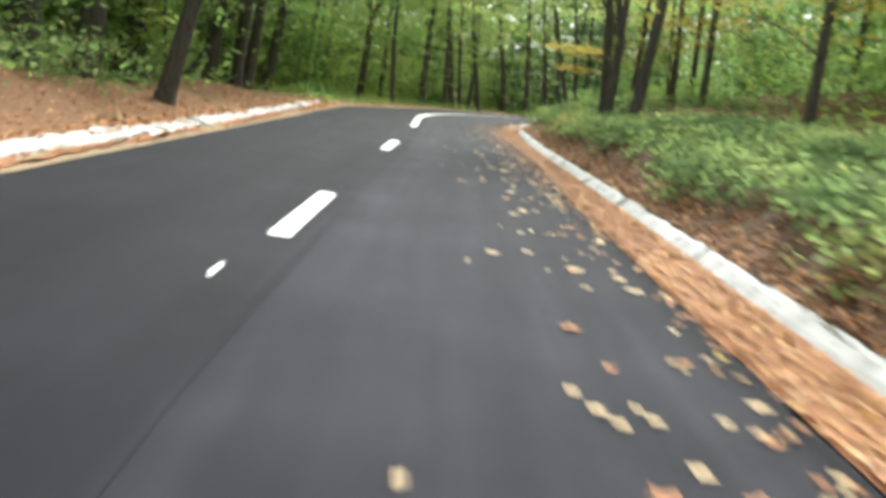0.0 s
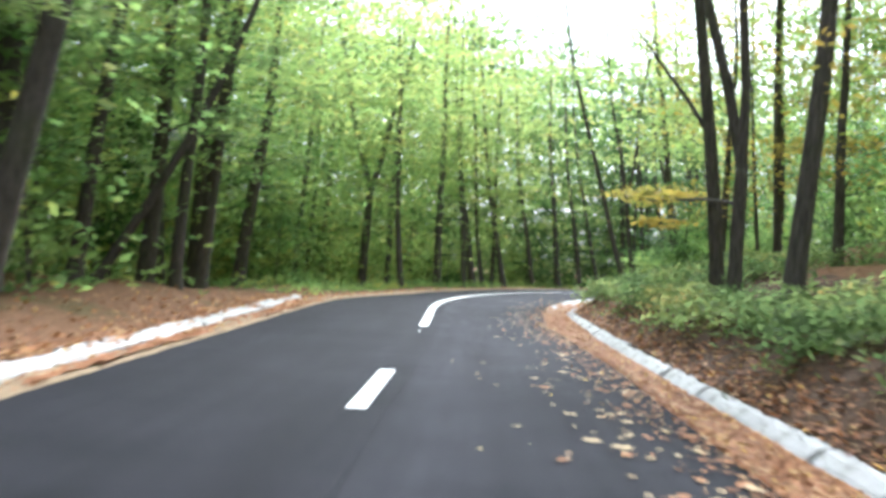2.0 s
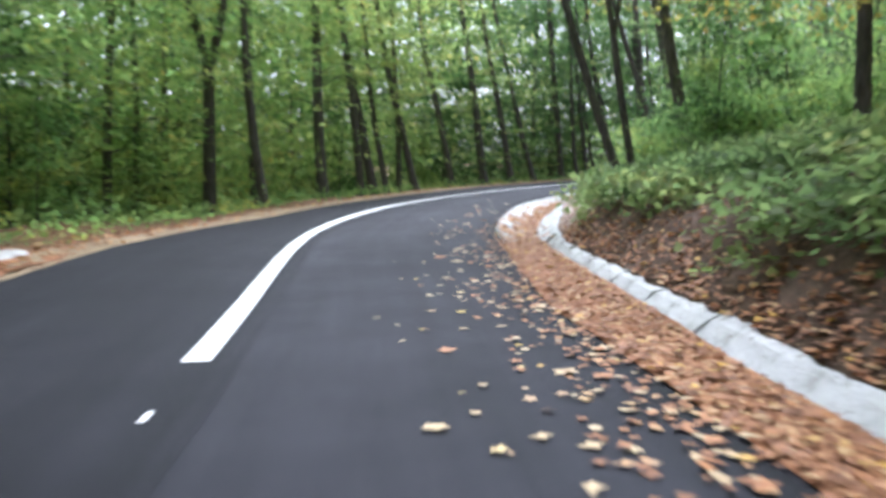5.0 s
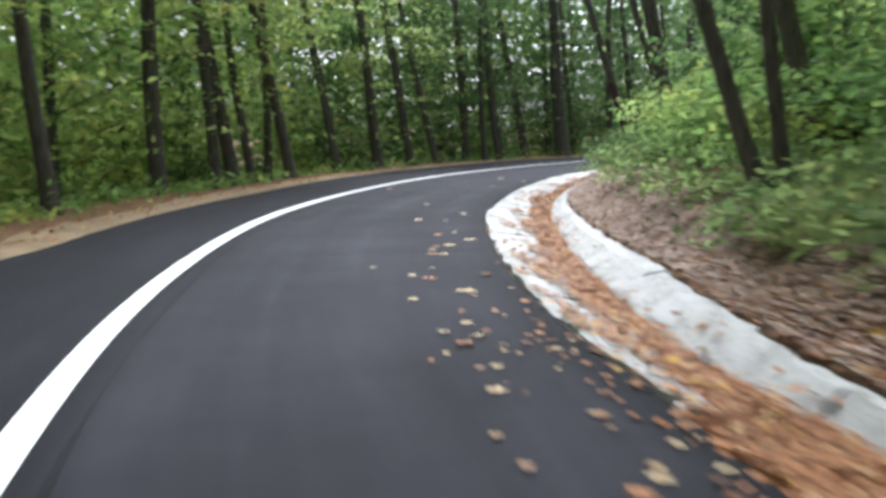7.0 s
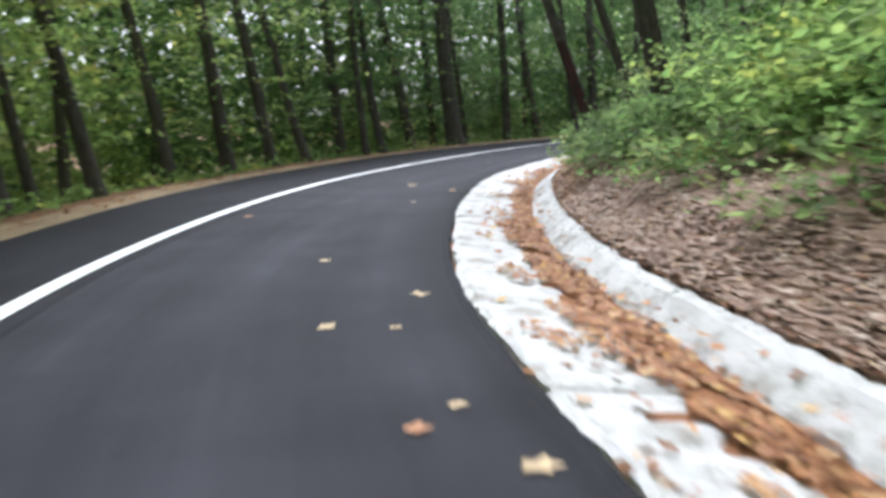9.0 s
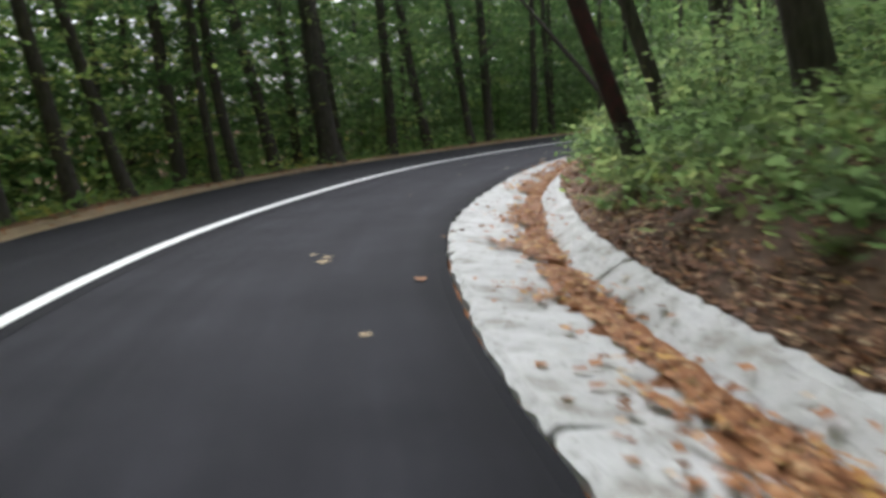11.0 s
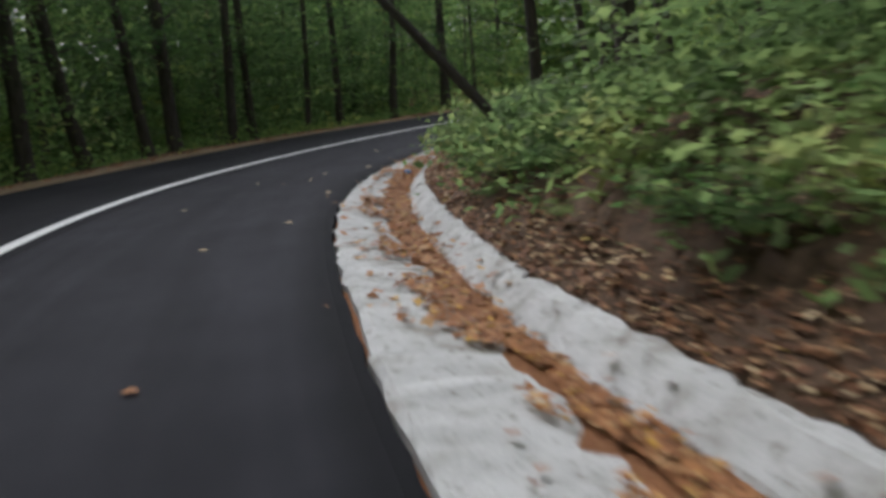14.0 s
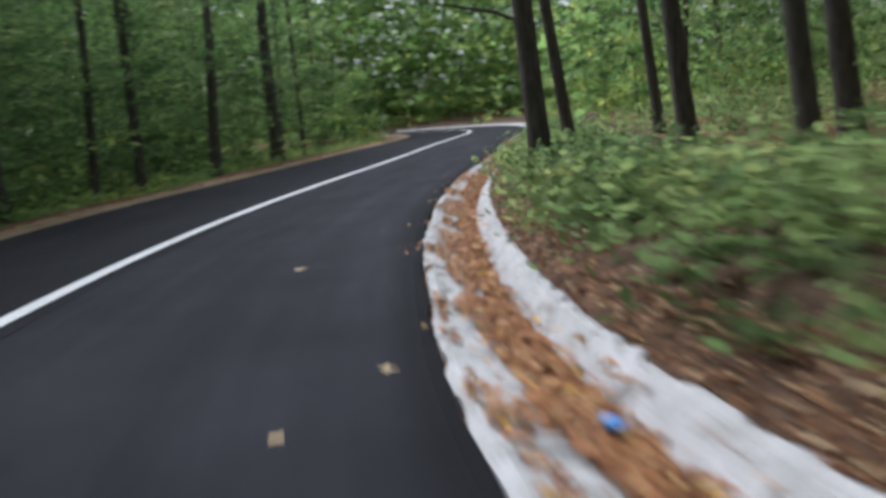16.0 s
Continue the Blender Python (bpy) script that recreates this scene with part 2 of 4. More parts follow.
def wall_in(s):
    return np.interp(s, [10, 22, 30, 36, 42, 47, 52, 60, 66, 70, 74, 80, 92, 110], [3.0, 2.97, 2.75, 2.67, 2.92, 3.31, 3.67, 3.71, 3.68, 3.54, 3.52, 3.4, 3.22, 3.15])


def wall_out(s):
    return np.interp(s, [10, 22, 30, 36, 42, 47, 52, 60, 66, 70, 74, 80, 92, 110], [3.2, 3.18, 2.98, 2.94, 3.08, 3.74, 3.92, 3.98, 3.98, 3.76, 3.74, 3.6, 3.4, 3.32])


def wander(x, y, scale, seed=0.0):
    return np.sin(x * scale + seed) * np.cos(y * scale * 1.3 + seed * 2.1) + 0.5 * np.sin(x * scale * 2.7 + y * scale * 2.1 + seed)


def height(x, y):
    s, o = beside(x, y)
    n = wander(x, y, 0.9, 1.0) * 0.05 + wander(x, y, 0.23, 4.0) * 0.15
    wo = wall_out(s)
    d = o - wo
    steep = np.interp(s, [20, 34, 44, 50, 62, 74, 80, 90], [0.36, 0.36, 0.38, 0.22, 0.3, 0.27, 0.22, 0.15])
    right = 0.09 + steep * np.clip(d / 0.5, 0, 1) + np.interp(s, [73, 77, 82, 88], [0.28, 0.17, 0.09, 0.04]) * np.clip(d - 0.4, 0, 1.6) + np.interp(s, [30, 40, 58, 64], [0.09, 0.2, 0.2, 0.06]) * np.clip(d - 2, 0, 8) + n * np.clip(d / 1.5, 0, 1)
    e = edge_left(s) - 0.67 - o
    mound = np.interp(s, [8, 36, 44, 50], [0.4, 0.35, 0.12, 0.0])
    left = 0.02 + mound * np.clip((e - 0.35) / 1.4, 0, 1) + n * np.clip(e / 2, 0, 1) - np.clip(e - np.interp(s, [44, 54], [1.5, 0.5]), 0, 14) * np.interp(s, [40, 46, 56], [0.012, 0.06, 0.24])
    bed = np.full(len(o), -0.16)
    return np.where(d > -0.02, right, np.where(o < edge_left(s) - 0.12, left, bed))


def sheet_height(x, y):
    """The ground sheet, which dips under the bank and the gutter."""
    s, o = beside(x, y)
    d = o - wall_out(s)
    z = height(x, y)
    z = np.where((d > -0.9) & (d < 2.3), np.minimum(z - 0.3, -0.16 + 0.4 * np.clip(d, 0, 3)), z)
    return np.where((o < edge_left(s) + 0.3) & (o > edge_left(s) - 0.7), np.minimum(z, -0.06), z)


# ---- building helpers ----
def mesh_of(name, verts, faces, mats=(), slots=None, smooth=False):
    me = bpy.data.meshes.new(name)
    me.from_pydata([tuple(v) for v in verts], [], [tuple(f) for f in faces])
    for m in mats:
        me.materials.append(m)
    if slots is not None:
        me.polygons.foreach_set("material_index", np.asarray(slots, dtype=np.int32))
    if smooth:
        me.polygons.foreach_set("use_smooth", np.ones(len(me.polygons), dtype=bool))
    me.update()
    return me


def part(name, verts, faces, mat, parent, label="", smooth=False):
    ob = new(name, mesh_of(name, verts, faces, (mat,), smooth=smooth))
    ob.parent = parent
    return tagged(ob, label)


def thing(name, at, label, category, group="", kind=""):
    ob = new(name)
    ob.location = at
    ob.empty_display_size = 0.2
    return tagged(ob, label, category, group, kind)


def band(s_values, profile):
    """Rows of a strip along the road; profile(s) gives (offset, height) across it."""
    verts, faces = [], []
    for s in s_values:
        row = profile(s)
        verts += [on_road(s, o, z) for o, z in row]
    k = len(row)
    for i in range(len(s_values) - 1):
        for j in range(k - 1):
            a = i * k + j
            faces.append((a, a + k, a + k + 1, a + 1))
    return verts, faces


def tube(points, radii, sides=7):
    verts, faces = [], []
    points = [Vector(p) for p in points]
    for i, p in enumerate(points):
        d = (points[min(i + 1, len(points) - 1)] - points[max(i - 1, 0)]).normalized()
        u = d.cross(Vector((0.31, 0.95, 0.05))).normalized()
        v = d.cross(u)
        for k in range(sides):
            a = 2 * math.pi * k / sides
            verts.append(p + (u * math.cos(a) + v * math.sin(a)) * radii[i])
    for i in range(len(points) - 1):
        for k in range(sides):
            a, b = i * sides + k, i * sides + (k + 1) % sides
            faces.append((a, b, b + sides, a + sides))
    faces.append(tuple(range((len(points) - 1) * sides, len(points) * sides)))
    return verts, faces


def join(pieces):
    verts, faces = [], []
    for v, f in pieces:
        k = len(verts)
        verts += list(v)
        faces += [tuple(i + k for i in q) for q in f]
    return verts, faces


def leaves(rng, centres, length, tilt=0.5, width=0.55, curl=0.0, lobes=0, plain=False):
    """A pointed leaf of two bent halves at each centre, or a ragged lobed one."""
    n = len(centres)
    c = np.asarray(centres, float)
    turn, lean, side = rng.uniform(0, 2 * np.pi, n), rng.normal(0, tilt, n), rng.normal(0, tilt, n)
    size = length * rng.uniform(0.65, 1.3, n)
    a = np.stack([np.cos(turn) * np.cos(lean), np.sin(turn) * np.cos(lean), np.sin(lean)], 1)
    b = np.stack([-np.sin(turn) * np.cos(side), np.cos(turn) * np.cos(side), np.sin(side)], 1)
    up = np.array([0, 0, 1.0])
    if lobes:
        k = 2 * lobes
        v = np.empty((n, k, 3))
        for q in range(k):
            ang = 2 * np.pi * q / k
            r = size / 2 * (1.0 if q % 2 == 0 else 0.58) * rng.uniform(0.75, 1.15, n)
            v[:, q] = c + a * (r * np.cos(ang))[:, None] + b * (r * width * 1.3 * np.sin(ang))[:, None] + up * (rng.uniform(0, 1, n) * size * curl)[:, None]
        return v.reshape(-1, 3), np.arange(k * n).reshape(-1, k)
    h, w = (size / 2)[:, None], (size * width / 2)[:, None]
    if plain:
        v = np.stack([c - a * h, c + a * h * 0.6 + b * w * 1.25, c + a * h * 0.6 - b * w * 1.25], 1).reshape(-1, 3)
        return v, np.arange(3 * n).reshape(-1, 3)
    mid = c + up * (size * curl)[:, None]
    v = np.stack([c - a * h, mid + b * w - a * h * 0.15, c + a * h, mid - b * w - a * h * 0.15], 1).reshape(-1, 3)
    return v, np.arange(4 * n).reshape(-1, 4)


def leaf_mesh(name, v, f, mat):
    me = bpy.data.meshes.new(name)
    me.vertices.add(len(v))
    me.vertices.foreach_set("co", np.asarray(v, np.float32).ravel())
    me.loops.add(f.size)
    me.loops.foreach_set("vertex_index", np.asarray(f, np.int32).ravel())
    me.polygons.add(len(f))
    me.polygons.foreach_set("loop_start", np.arange(0, f.size, f.shape[1], dtype=np.int32))
    me.materials.append(mat)
    me.update(calc_edges=True)
    me.validate()
    return me


# ---- ground, one sheet to the horizon ----
def ground_sheet():
    def steps(lo, hi, d):
        inner = np.arange(lo, hi + d / 2, d)
        grow = np.cumsum(d * 1.35 ** np.arange(1, 20))
        return np.r_[(lo - grow)[::-1], inner, hi + grow]
    gx, gy = steps(-16, 72, 0.45), steps(-6, 96, 0.45)
    xx, yy = np.meshgrid(gx, gy)
    zz = sheet_height(xx.ravel(), yy.ravel())
    v = np.stack([xx.ravel(), yy.ravel(), zz], 1)
    nx, ny = len(gx), len(gy)
    i = np.arange(nx * ny).reshape(ny, nx)
    f = np.stack([i[:-1, :-1], i[:-1, 1:], i[1:, 1:], i[1:, :-1]], -1).reshape(-1, 4)
    me = leaf_mesh("ground", v, f, SOIL)
    me.polygons.foreach_set("use_smooth", np.ones(len(me.polygons), dtype=bool))
    return tagged(new("ground", me), "brown leaf-littered forest floor rising to a bank", "ground", kind="structure")


ground_sheet()


def lie(s_values, offsets, lift, name, mat, label, category, rough=0.012, seed=1):
    """A strip of earth laid along the road: offsets(s) gives its rows across, lift(x, y, s) adds to the ground's height."""
    nr = np.random.default_rng(seed)
    rows = [np.stack([np.full(len(offsets(s)), s), offsets(s)], 1) for s in s_values]
    k = len(rows[0])
    so = np.concatenate(rows)
    x, y, _z = on_road(so[:, 0], so[:, 1])
    z = lift(so[:, 0], so[:, 1], x, y) + nr.normal(0, rough, len(x))
    i = np.arange(len(x)).reshape(-1, k)
    f = np.stack([i[:-1, :-1], i[:-1, 1:], i[1:, 1:], i[1:, :-1]], -1).reshape(-1, 4)
    me = leaf_mesh(name, np.stack([x, y, z], 1), f, mat)
    me.polygons.foreach_set("use_smooth", np.ones(len(me.polygons), dtype=bool))
    return tagged(new(name, me), label, category, kind="structure")


def bank_lift(s, o, x, y):
    d = o - wall_out(s)
    under = -0.35 * np.exp(-((d + 0.12) / 0.06) ** 2)
    return height(x, y) * np.clip((d + 0.02) / 0.02, 0, 1) + np.where(d < 0, 0.1, 0) + under + wander(x, y, 6.0, 2.0) * 0.03 * np.clip(d * 3, 0, 1)


lie(np.arange(-12, 147, 0.22), lambda s: wall_out(s) + np.r_[-0.12, 0.0, 0.08, 0.16, 0.26, 0.36, 0.48, 0.6, 0.8, 1.0, 1.3, 1.6, 2.0, 2.4, 2.8], bank_lift, "bank", EARTH, "bare brown earth bank above the gutter", "bank")
lie(np.arange(43.5, 58.2, 0.25), lambda s: wall_out(s) + np.r_[0.05, 0.2, 0.4, 0.6, 0.8, 1.1, 1.5, 2.0, 2.6], lambda s, o, x, y: bank_lift(s, o, x, y) + 0.002 + 0.008 * np.sin(s * 2.3 + o * 3.1) - 0.05 * np.clip(np.abs(s - 50.8) - 6.0, 0, 1.4), "matted_litter", MATTED, "pale matted leaf litter on the bend's bank", "leaf litter")
lie(np.arange(-12, 147, 0.3), lambda s: np.linspace(edge_right(s) - 0.02, wall_in(s) + 0.04, 6), lambda s, o, x, y: np.interp(s, [41, 45, 58, 62], [-0.006, -0.072, -0.072, -0.079]) + 0.006 * np.sin(s * 1.9) * (s > 45) + 0.005 * np.sin(s * 4.7 + o * 5) * (s > 45) + 0.006 * np.cos(o * 20), "leaf_bed", LITTER, "bed of rotting brown leaves in the gutter", "leaf litter", 0.004)
lie(np.arange(-30, 140, 0.3), lambda s: edge_left(s) - np.r_[-0.03, 0.02, 0.12, 0.25, 0.4 + 0.06 * math.sin(s * 1.7), 0.62 + 0.1 * math.sin(s * 0.9)], lambda s, o, x, y: np.interp(edge_left(s) - o, [-0.03, 0.03, 0.3, 0.7], [-0.04, 0.004, 0.02, 0.0]), "verge", GRIT, "pale gritty earth verge beside the asphalt", "verge")


lie(np.arange(-12, 43, 0.3), lambda s: np.linspace(edge_left(s) - 0.07 - 0.02 * math.sin(s * 2.3), float(np.interp(s, [24, 34, 42], [-2.52, -2.82, -3.02])), 5), lambda s, o, x, y: 0.024 + 0.01 * np.sin(o * 9 + s), "far_leaf_bed", LITTER, "bed of brown leaves beside the far kerb slabs", "leaf litter")


# ---- road, lines, kerbside gutter ----
def build_road():
    rng = random.Random(3)
    s_values = np.arange(-35, 150, 0.25)
    rag = {float(s): rng.uniform(-0.012, 0.012) for s in s_values}
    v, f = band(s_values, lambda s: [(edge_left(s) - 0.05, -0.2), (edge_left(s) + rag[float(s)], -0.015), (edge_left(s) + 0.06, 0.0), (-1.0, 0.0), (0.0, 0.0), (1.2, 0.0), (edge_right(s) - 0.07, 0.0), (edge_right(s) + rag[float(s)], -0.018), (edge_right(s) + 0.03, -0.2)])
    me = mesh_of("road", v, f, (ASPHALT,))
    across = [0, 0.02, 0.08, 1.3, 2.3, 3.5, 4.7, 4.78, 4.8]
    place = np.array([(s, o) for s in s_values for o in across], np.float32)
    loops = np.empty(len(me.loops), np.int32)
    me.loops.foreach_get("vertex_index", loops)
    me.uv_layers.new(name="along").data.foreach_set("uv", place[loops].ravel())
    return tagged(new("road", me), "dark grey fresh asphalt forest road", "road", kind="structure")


build_road()


def line_mark(s0, s1, wide=0.15):
    v, f = band(np.arange(s0, s1 + 0.01, min(0.5, (s1 - s0) / 4)), lambda s: [(-wide / 2, 0.001), (-wide / 2, 0.004), (wide / 2, 0.004), (wide / 2, 0.001)])
    return v, f


def build_lines():
    for s0, s1, label in ((0.3, 3.2, ""), (9.6, 12.4, ""), (18.9, 21.65, ""), (27.6, 30.35, ""), (36.5, 148.0, "long")):
        v, f = line_mark(s0, s1)
        if label:
            tagged(new("centre_line", mesh_of("centre_line", v, f, (PAINT,))), "solid white painted centre line on asphalt", "road marking", kind="structure")
        else:
            tagged(new("lane_dash", mesh_of("lane_dash", v, f, (PAINT,))), "short white painted dash on asphalt", "road marking", "centre dashes", "structure")


build_lines()
for s0, o0, run in ((17.5, -0.11, 0.33), (35.3, 0.0, 0.17)):
    v, f = band(np.arange(s0, s0 + run, 0.08), lambda s: [(o0 - 0.014, 0.001), (o0 - 0.014, 0.004), (o0 + 0.014, 0.004), (o0 + 0.014, 0.001)])
    tagged(new("guide_mark", mesh_of("guide_mark", v, f, (PAINT,))), "small white setting-out mark on the asphalt", "road marking", "setting-out marks", "structure")
v, f = band(np.arange(-35, 150, 0.5), lambda s: [(0.2 + 0.02 * math.sin(s), 0.001), (0.2 + 0.02 * math.sin(s), 0.003), (0.232 + 0.02 * math.sin(s * 1.1), 0.003), (0.232 + 0.02 * math.sin(s * 1.1), 0.001)])
tagged(new("paving_seam", mesh_of("paving_seam", v, f, (ASPHALT,))), "narrow paving seam along the asphalt", "road seam", kind="structure")


def gutter_piece(rng, s0, s1, section, loose=1.0):
    """One cast slab between two joints; section(s) gives its outline across, from the road outwards."""
    shift, lift, skew = rng.uniform(-0.012, 0.012), rng.uniform(-0.004, 0.004), rng.uniform(-0.02, 0.02)
    shift, lift, skew = shift * loose, lift * loose, skew * loose
    cols = []
    k = max(5, int((s1 - s0) / 0.16))
    for i in range(k):
        s = s0 + 0.0015 + (s1 - s0 - 0.003) * i / (k - 1)
        q = (i / (k - 1) - 0.5) * skew
        cols.append([Vector(on_road(s, o + shift + q + (rng.uniform(-0.02, 0.02) if j == 0 else rng.uniform(-0.05, 0.05) if j >= len(section(s)) - 2 else 0), z + lift + rng.uniform(-0.012, 0.012))) for j, (o, z) in enumerate(section(s))])
    base = Vector(on_road((s0 + s1) / 2, section((s0 + s1) / 2)[0][0], 0))
    m = len(cols[0])
    verts = [p - base for c in cols for p in c] + [p - base - Vector((0, 0, 0.22)) for c in cols for p in c]
    faces, low = [], k * m
    for i in range(k - 1):
        for j in range(m - 1):
            a = i * m + j
            faces.append((a, a + m, a + m + 1, a + 1))
        faces.append((i * m, low + i * m, low + i * m + m, i * m + m))
        faces.append((i * m + m - 1, i * m + 2 * m - 1, low + i * m + 2 * m - 1, low + i * m + m - 1))
    for j in range(m - 1):
        faces.append((j, j + 1, low + j + 1, low + j))
        e = (k - 1) * m + j
        faces.append((e, low + e, low + e + 1, e + 1))
    return base, verts, faces


def outer_section(s):
    a, b = wall_in(s), wall_out(s)
    h = 0.085
    return [(a - 0.02, -0.09), (a + 0.02, -0.05), (a + (b - a) * 0.35, h - 0.075), (a + (b - a) * 0.62, h - 0.02), (b - 0.03, h), (b + 0.06, h - 0.04)]


def inner_section(s):
    a, b = edge_right(s) + 0.025, wall_in(s) - 0.28
    return [(a, -0.02), (a + 0.05, -0.005), (a + (b - a) * 0.6, -0.035), (b + 0.12, -0.085)]


def left_section(s):
    o = float(np.interp(s, [24, 34, 42], [-2.5, -2.8, -3.0]))
    return [(o, 0.03), (o - 0.03, 0.06), (o - 0.26, 0.095), (o - 0.33, 0.06)]


def build_gutter(name, label, s0, s1, section, seed, long=(1.6, 3.4), loose=1.0):
    rng = random.Random(seed)
    root = thing(name, on_road((s0 + s1) / 2, section(s0)[0][0]), label, "gutter", kind="structure")
    s = s0
    while s < s1:
        e = s + rng.uniform(*long)
        base, v, f = gutter_piece(rng, s, e, section, loose)
        ob = part("slab", v, f, CONCRETE, root)
        ob.location = base - root.location
        s = e
    return root


build_gutter("kerb_row", "row of lumpy pale concrete kerb blocks along the bank", -12, 45.0, outer_section, 5, (0.6, 1.25), 2.6)
build_gutter("gutter_outer", "pale rough concrete gutter wall along the bank", 45.0, 146, outer_section, 8, (1.6, 3.4), 0.5)
build_gutter("gutter_inner", "pale rough concrete gutter apron beside the asphalt", 43.6, 146, inner_section, 6)
build_gutter("gutter_far_side", "pale concrete kerb slabs on the far verge", -4, 42.6, left_section, 7, (0.8, 1.6), 3.0)


# ---- trees ----
def grow_tree(seed, tall, radius, low, limbs, count, leaf=0.17, leafage=GREEN, bark=BARK, fork=None, reach=2.6, name="tree", label="tall slim woodland tree with dark bark and green leaves"):
    rng, nr = random.Random(seed), np.random.default_rng(seed)
    root = thing(name, (0, 0, 0), label, "tree", "woodland trees")
    bend = [Vector((0, 0, 0))]
    drift = Vector((0, 0, 0))
    n = 12
    for i in range(1, n + 1):
        drift += Vector((rng.uniform(-1, 1), rng.uniform(-1, 1), 0)) * 0.035 * tall / n
        bend.append(Vector((drift.x * i * 0.25, drift.y * i * 0.25, tall * i / n)))
    radii = [radius * (1.45 if i == 0 else 1.0) * (1 - 0.86 * (i / n) ** 1.1) for i in range(n + 1)]
    bend.insert(1, Vector((0, 0, 0.35)))
    radii.insert(1, radius * 1.06)
    bend[0].z = -0.3
    pieces = [tube(bend, radii, 9)]

    def stem(z):
        i = max(1, min(n, int(z / tall * n)))
        a, b = bend[i], bend[i + 1]
        return a.lerp(b, max(0, min(1, (z - a.z) / max(b.z - a.z, 0.01))))

    centres = []
    for k in range(limbs):
        z = low + (tall * 0.97 - low) * ((k + rng.random()) / limbs) ** 1.6
        out = rng.uniform(0, 2 * math.pi)
        size = reach * (1 - 0.65 * (z / tall) ** 2) * rng.uniform(0.6, 1.2)
        rise = rng.uniform(0.2, 0.75) + 0.5 * (z / tall)
        p = stem(z)
        pts = [p]
        for i in range(1, 5):
            u = i / 4
            pts.append(p + Vector((math.cos(out + 0.5 * u * rng.uniform(-1, 1)) * size * u, math.sin(out + 0.5 * u * rng.uniform(-1, 1)) * size * u, size * rise * u * (1.15 - 0.5 * u))))
        r0 = max(0.01, radius * 0.15 * (1 - 0.6 * z / tall))
        pieces.append(tube(pts, [r0 * (1 - 0.8 * i / 4) for i in range(5)], 5))
        per = max(6, int(0.7 * count / limbs / 5))
        for q in range(5):
            c = pts[1 + q % 4].lerp(pts[min(4, 2 + q % 4)], rng.random())
            g = nr.normal(0, 1, (per, 3)) * (0.42 * size / 2 + 0.12, 0.42 * size / 2 + 0.12, 0.1)
            centres.append(np.array(c) + g)
    if fork:
        for lean, z in fork:
            p = stem(z)
            pts = [p + Vector((lean[0], lean[1], 1.0)) * (i * (tall - z) / 5) - Vector((lean[0] * 0.1 * i, lean[1] * 0.1 * i, 0)) for i in range(6)]
            pieces.append(tube(pts, [radius * 0.72 * (1 - 0.15 * i) for i in range(6)], 8))
            for q in range(1, 6):
                centres.append(np.array(pts[q]) + nr.normal(0, 1, (count // 30, 3)) * (0.8, 0.8, 0.2))
    v, f = join(pieces)
    part("woody_frame" if name == "sapling" else "trunk", v, f, bark, root, smooth=True)
    lv, lf = leaves(nr, np.concatenate(centres), leaf * 1.15, 0.45, 0.66)
    crown = new("crown", leaf_mesh("crown", lv, lf, leafage))
    crown.parent = root
    return root


def stand(ob, x, y, lean=(0.0, 0.0), turn=0.0, scale=1.0, girth=1.0, z=None):
    """The pose of a tree that leans by so many metres sideways a metre of height."""
    if z is None:
        z = float(height(np.array([x]), np.array([y]))[0])
    shear = Matrix(((1, 0, lean[0], 0), (0, 1, lean[1], 0), (0, 0, 1, 0), (0, 0, 0, 1)))
    turn_m = Vector((lean[0], lean[1], 1)).to_track_quat("Z", "Y").to_matrix().to_4x4() if lean != (0.0, 0.0) else Matrix.Identity(4)
    return Matrix.Translation((x, y, z - 0.05)) @ turn_m @ Matrix.Rotation(turn, 4, "Z") @ Matrix.Diagonal((scale * girth, scale * girth, scale, 1))


PROTOS = [
    grow_tree(11, 12, 0.14, 2.2, 24, 1500, 0.2, reach=3.0),
    grow_tree(12, 14, 0.15, 2.8, 24, 1400, 0.2, leafage=DEEP, reach=3.0),
    grow_tree(13, 11, 0.13, 1.9, 22, 1400, 0.19, reach=2.6),
    grow_tree(14, 13, 0.15, 2.6, 24, 1400, 0.2, bark=BARK_GREY, reach=3.0, label="tall woodland tree with grey bark and green leaves"),
    grow_tree(15, 12, 0.12, 2.1, 22, 1400, 0.19, leafage=DEEP, reach=2.8),
    grow_tree(16, 12, 0.13, 2.2, 24, 1500, 0.2, leafage=GREEN, reach=3.2),
]
YELLOW_TREE = grow_tree(17, 11, 0.11, 2.4, 18, 3800, 0.105, leafage=YELLOW, label="woodland tree turning autumn yellow")
SAPLINGS = [
    grow_tree(21, 3.6, 0.03, 0.5, 16, 1500, leaf=0.15, reach=1.1, name="sapling", label="leafy green sapling in the undergrowth"),
    grow_tree(22, 4.6, 0.035, 0.7, 18, 1700, leaf=0.15, leafage=DEEP, reach=1.3, name="sapling", label="slender deep green sapling in the undergrowth"),
]
for ob in SAPLINGS:
    tagged(ob, category="sapling", group="saplings")
LEANING = grow_tree(23, 7, 0.14, 4.0, 7, 160, 0.14, reach=1.2, label="thin dark trunk leaning steeply over the bank")
PLANTED = []


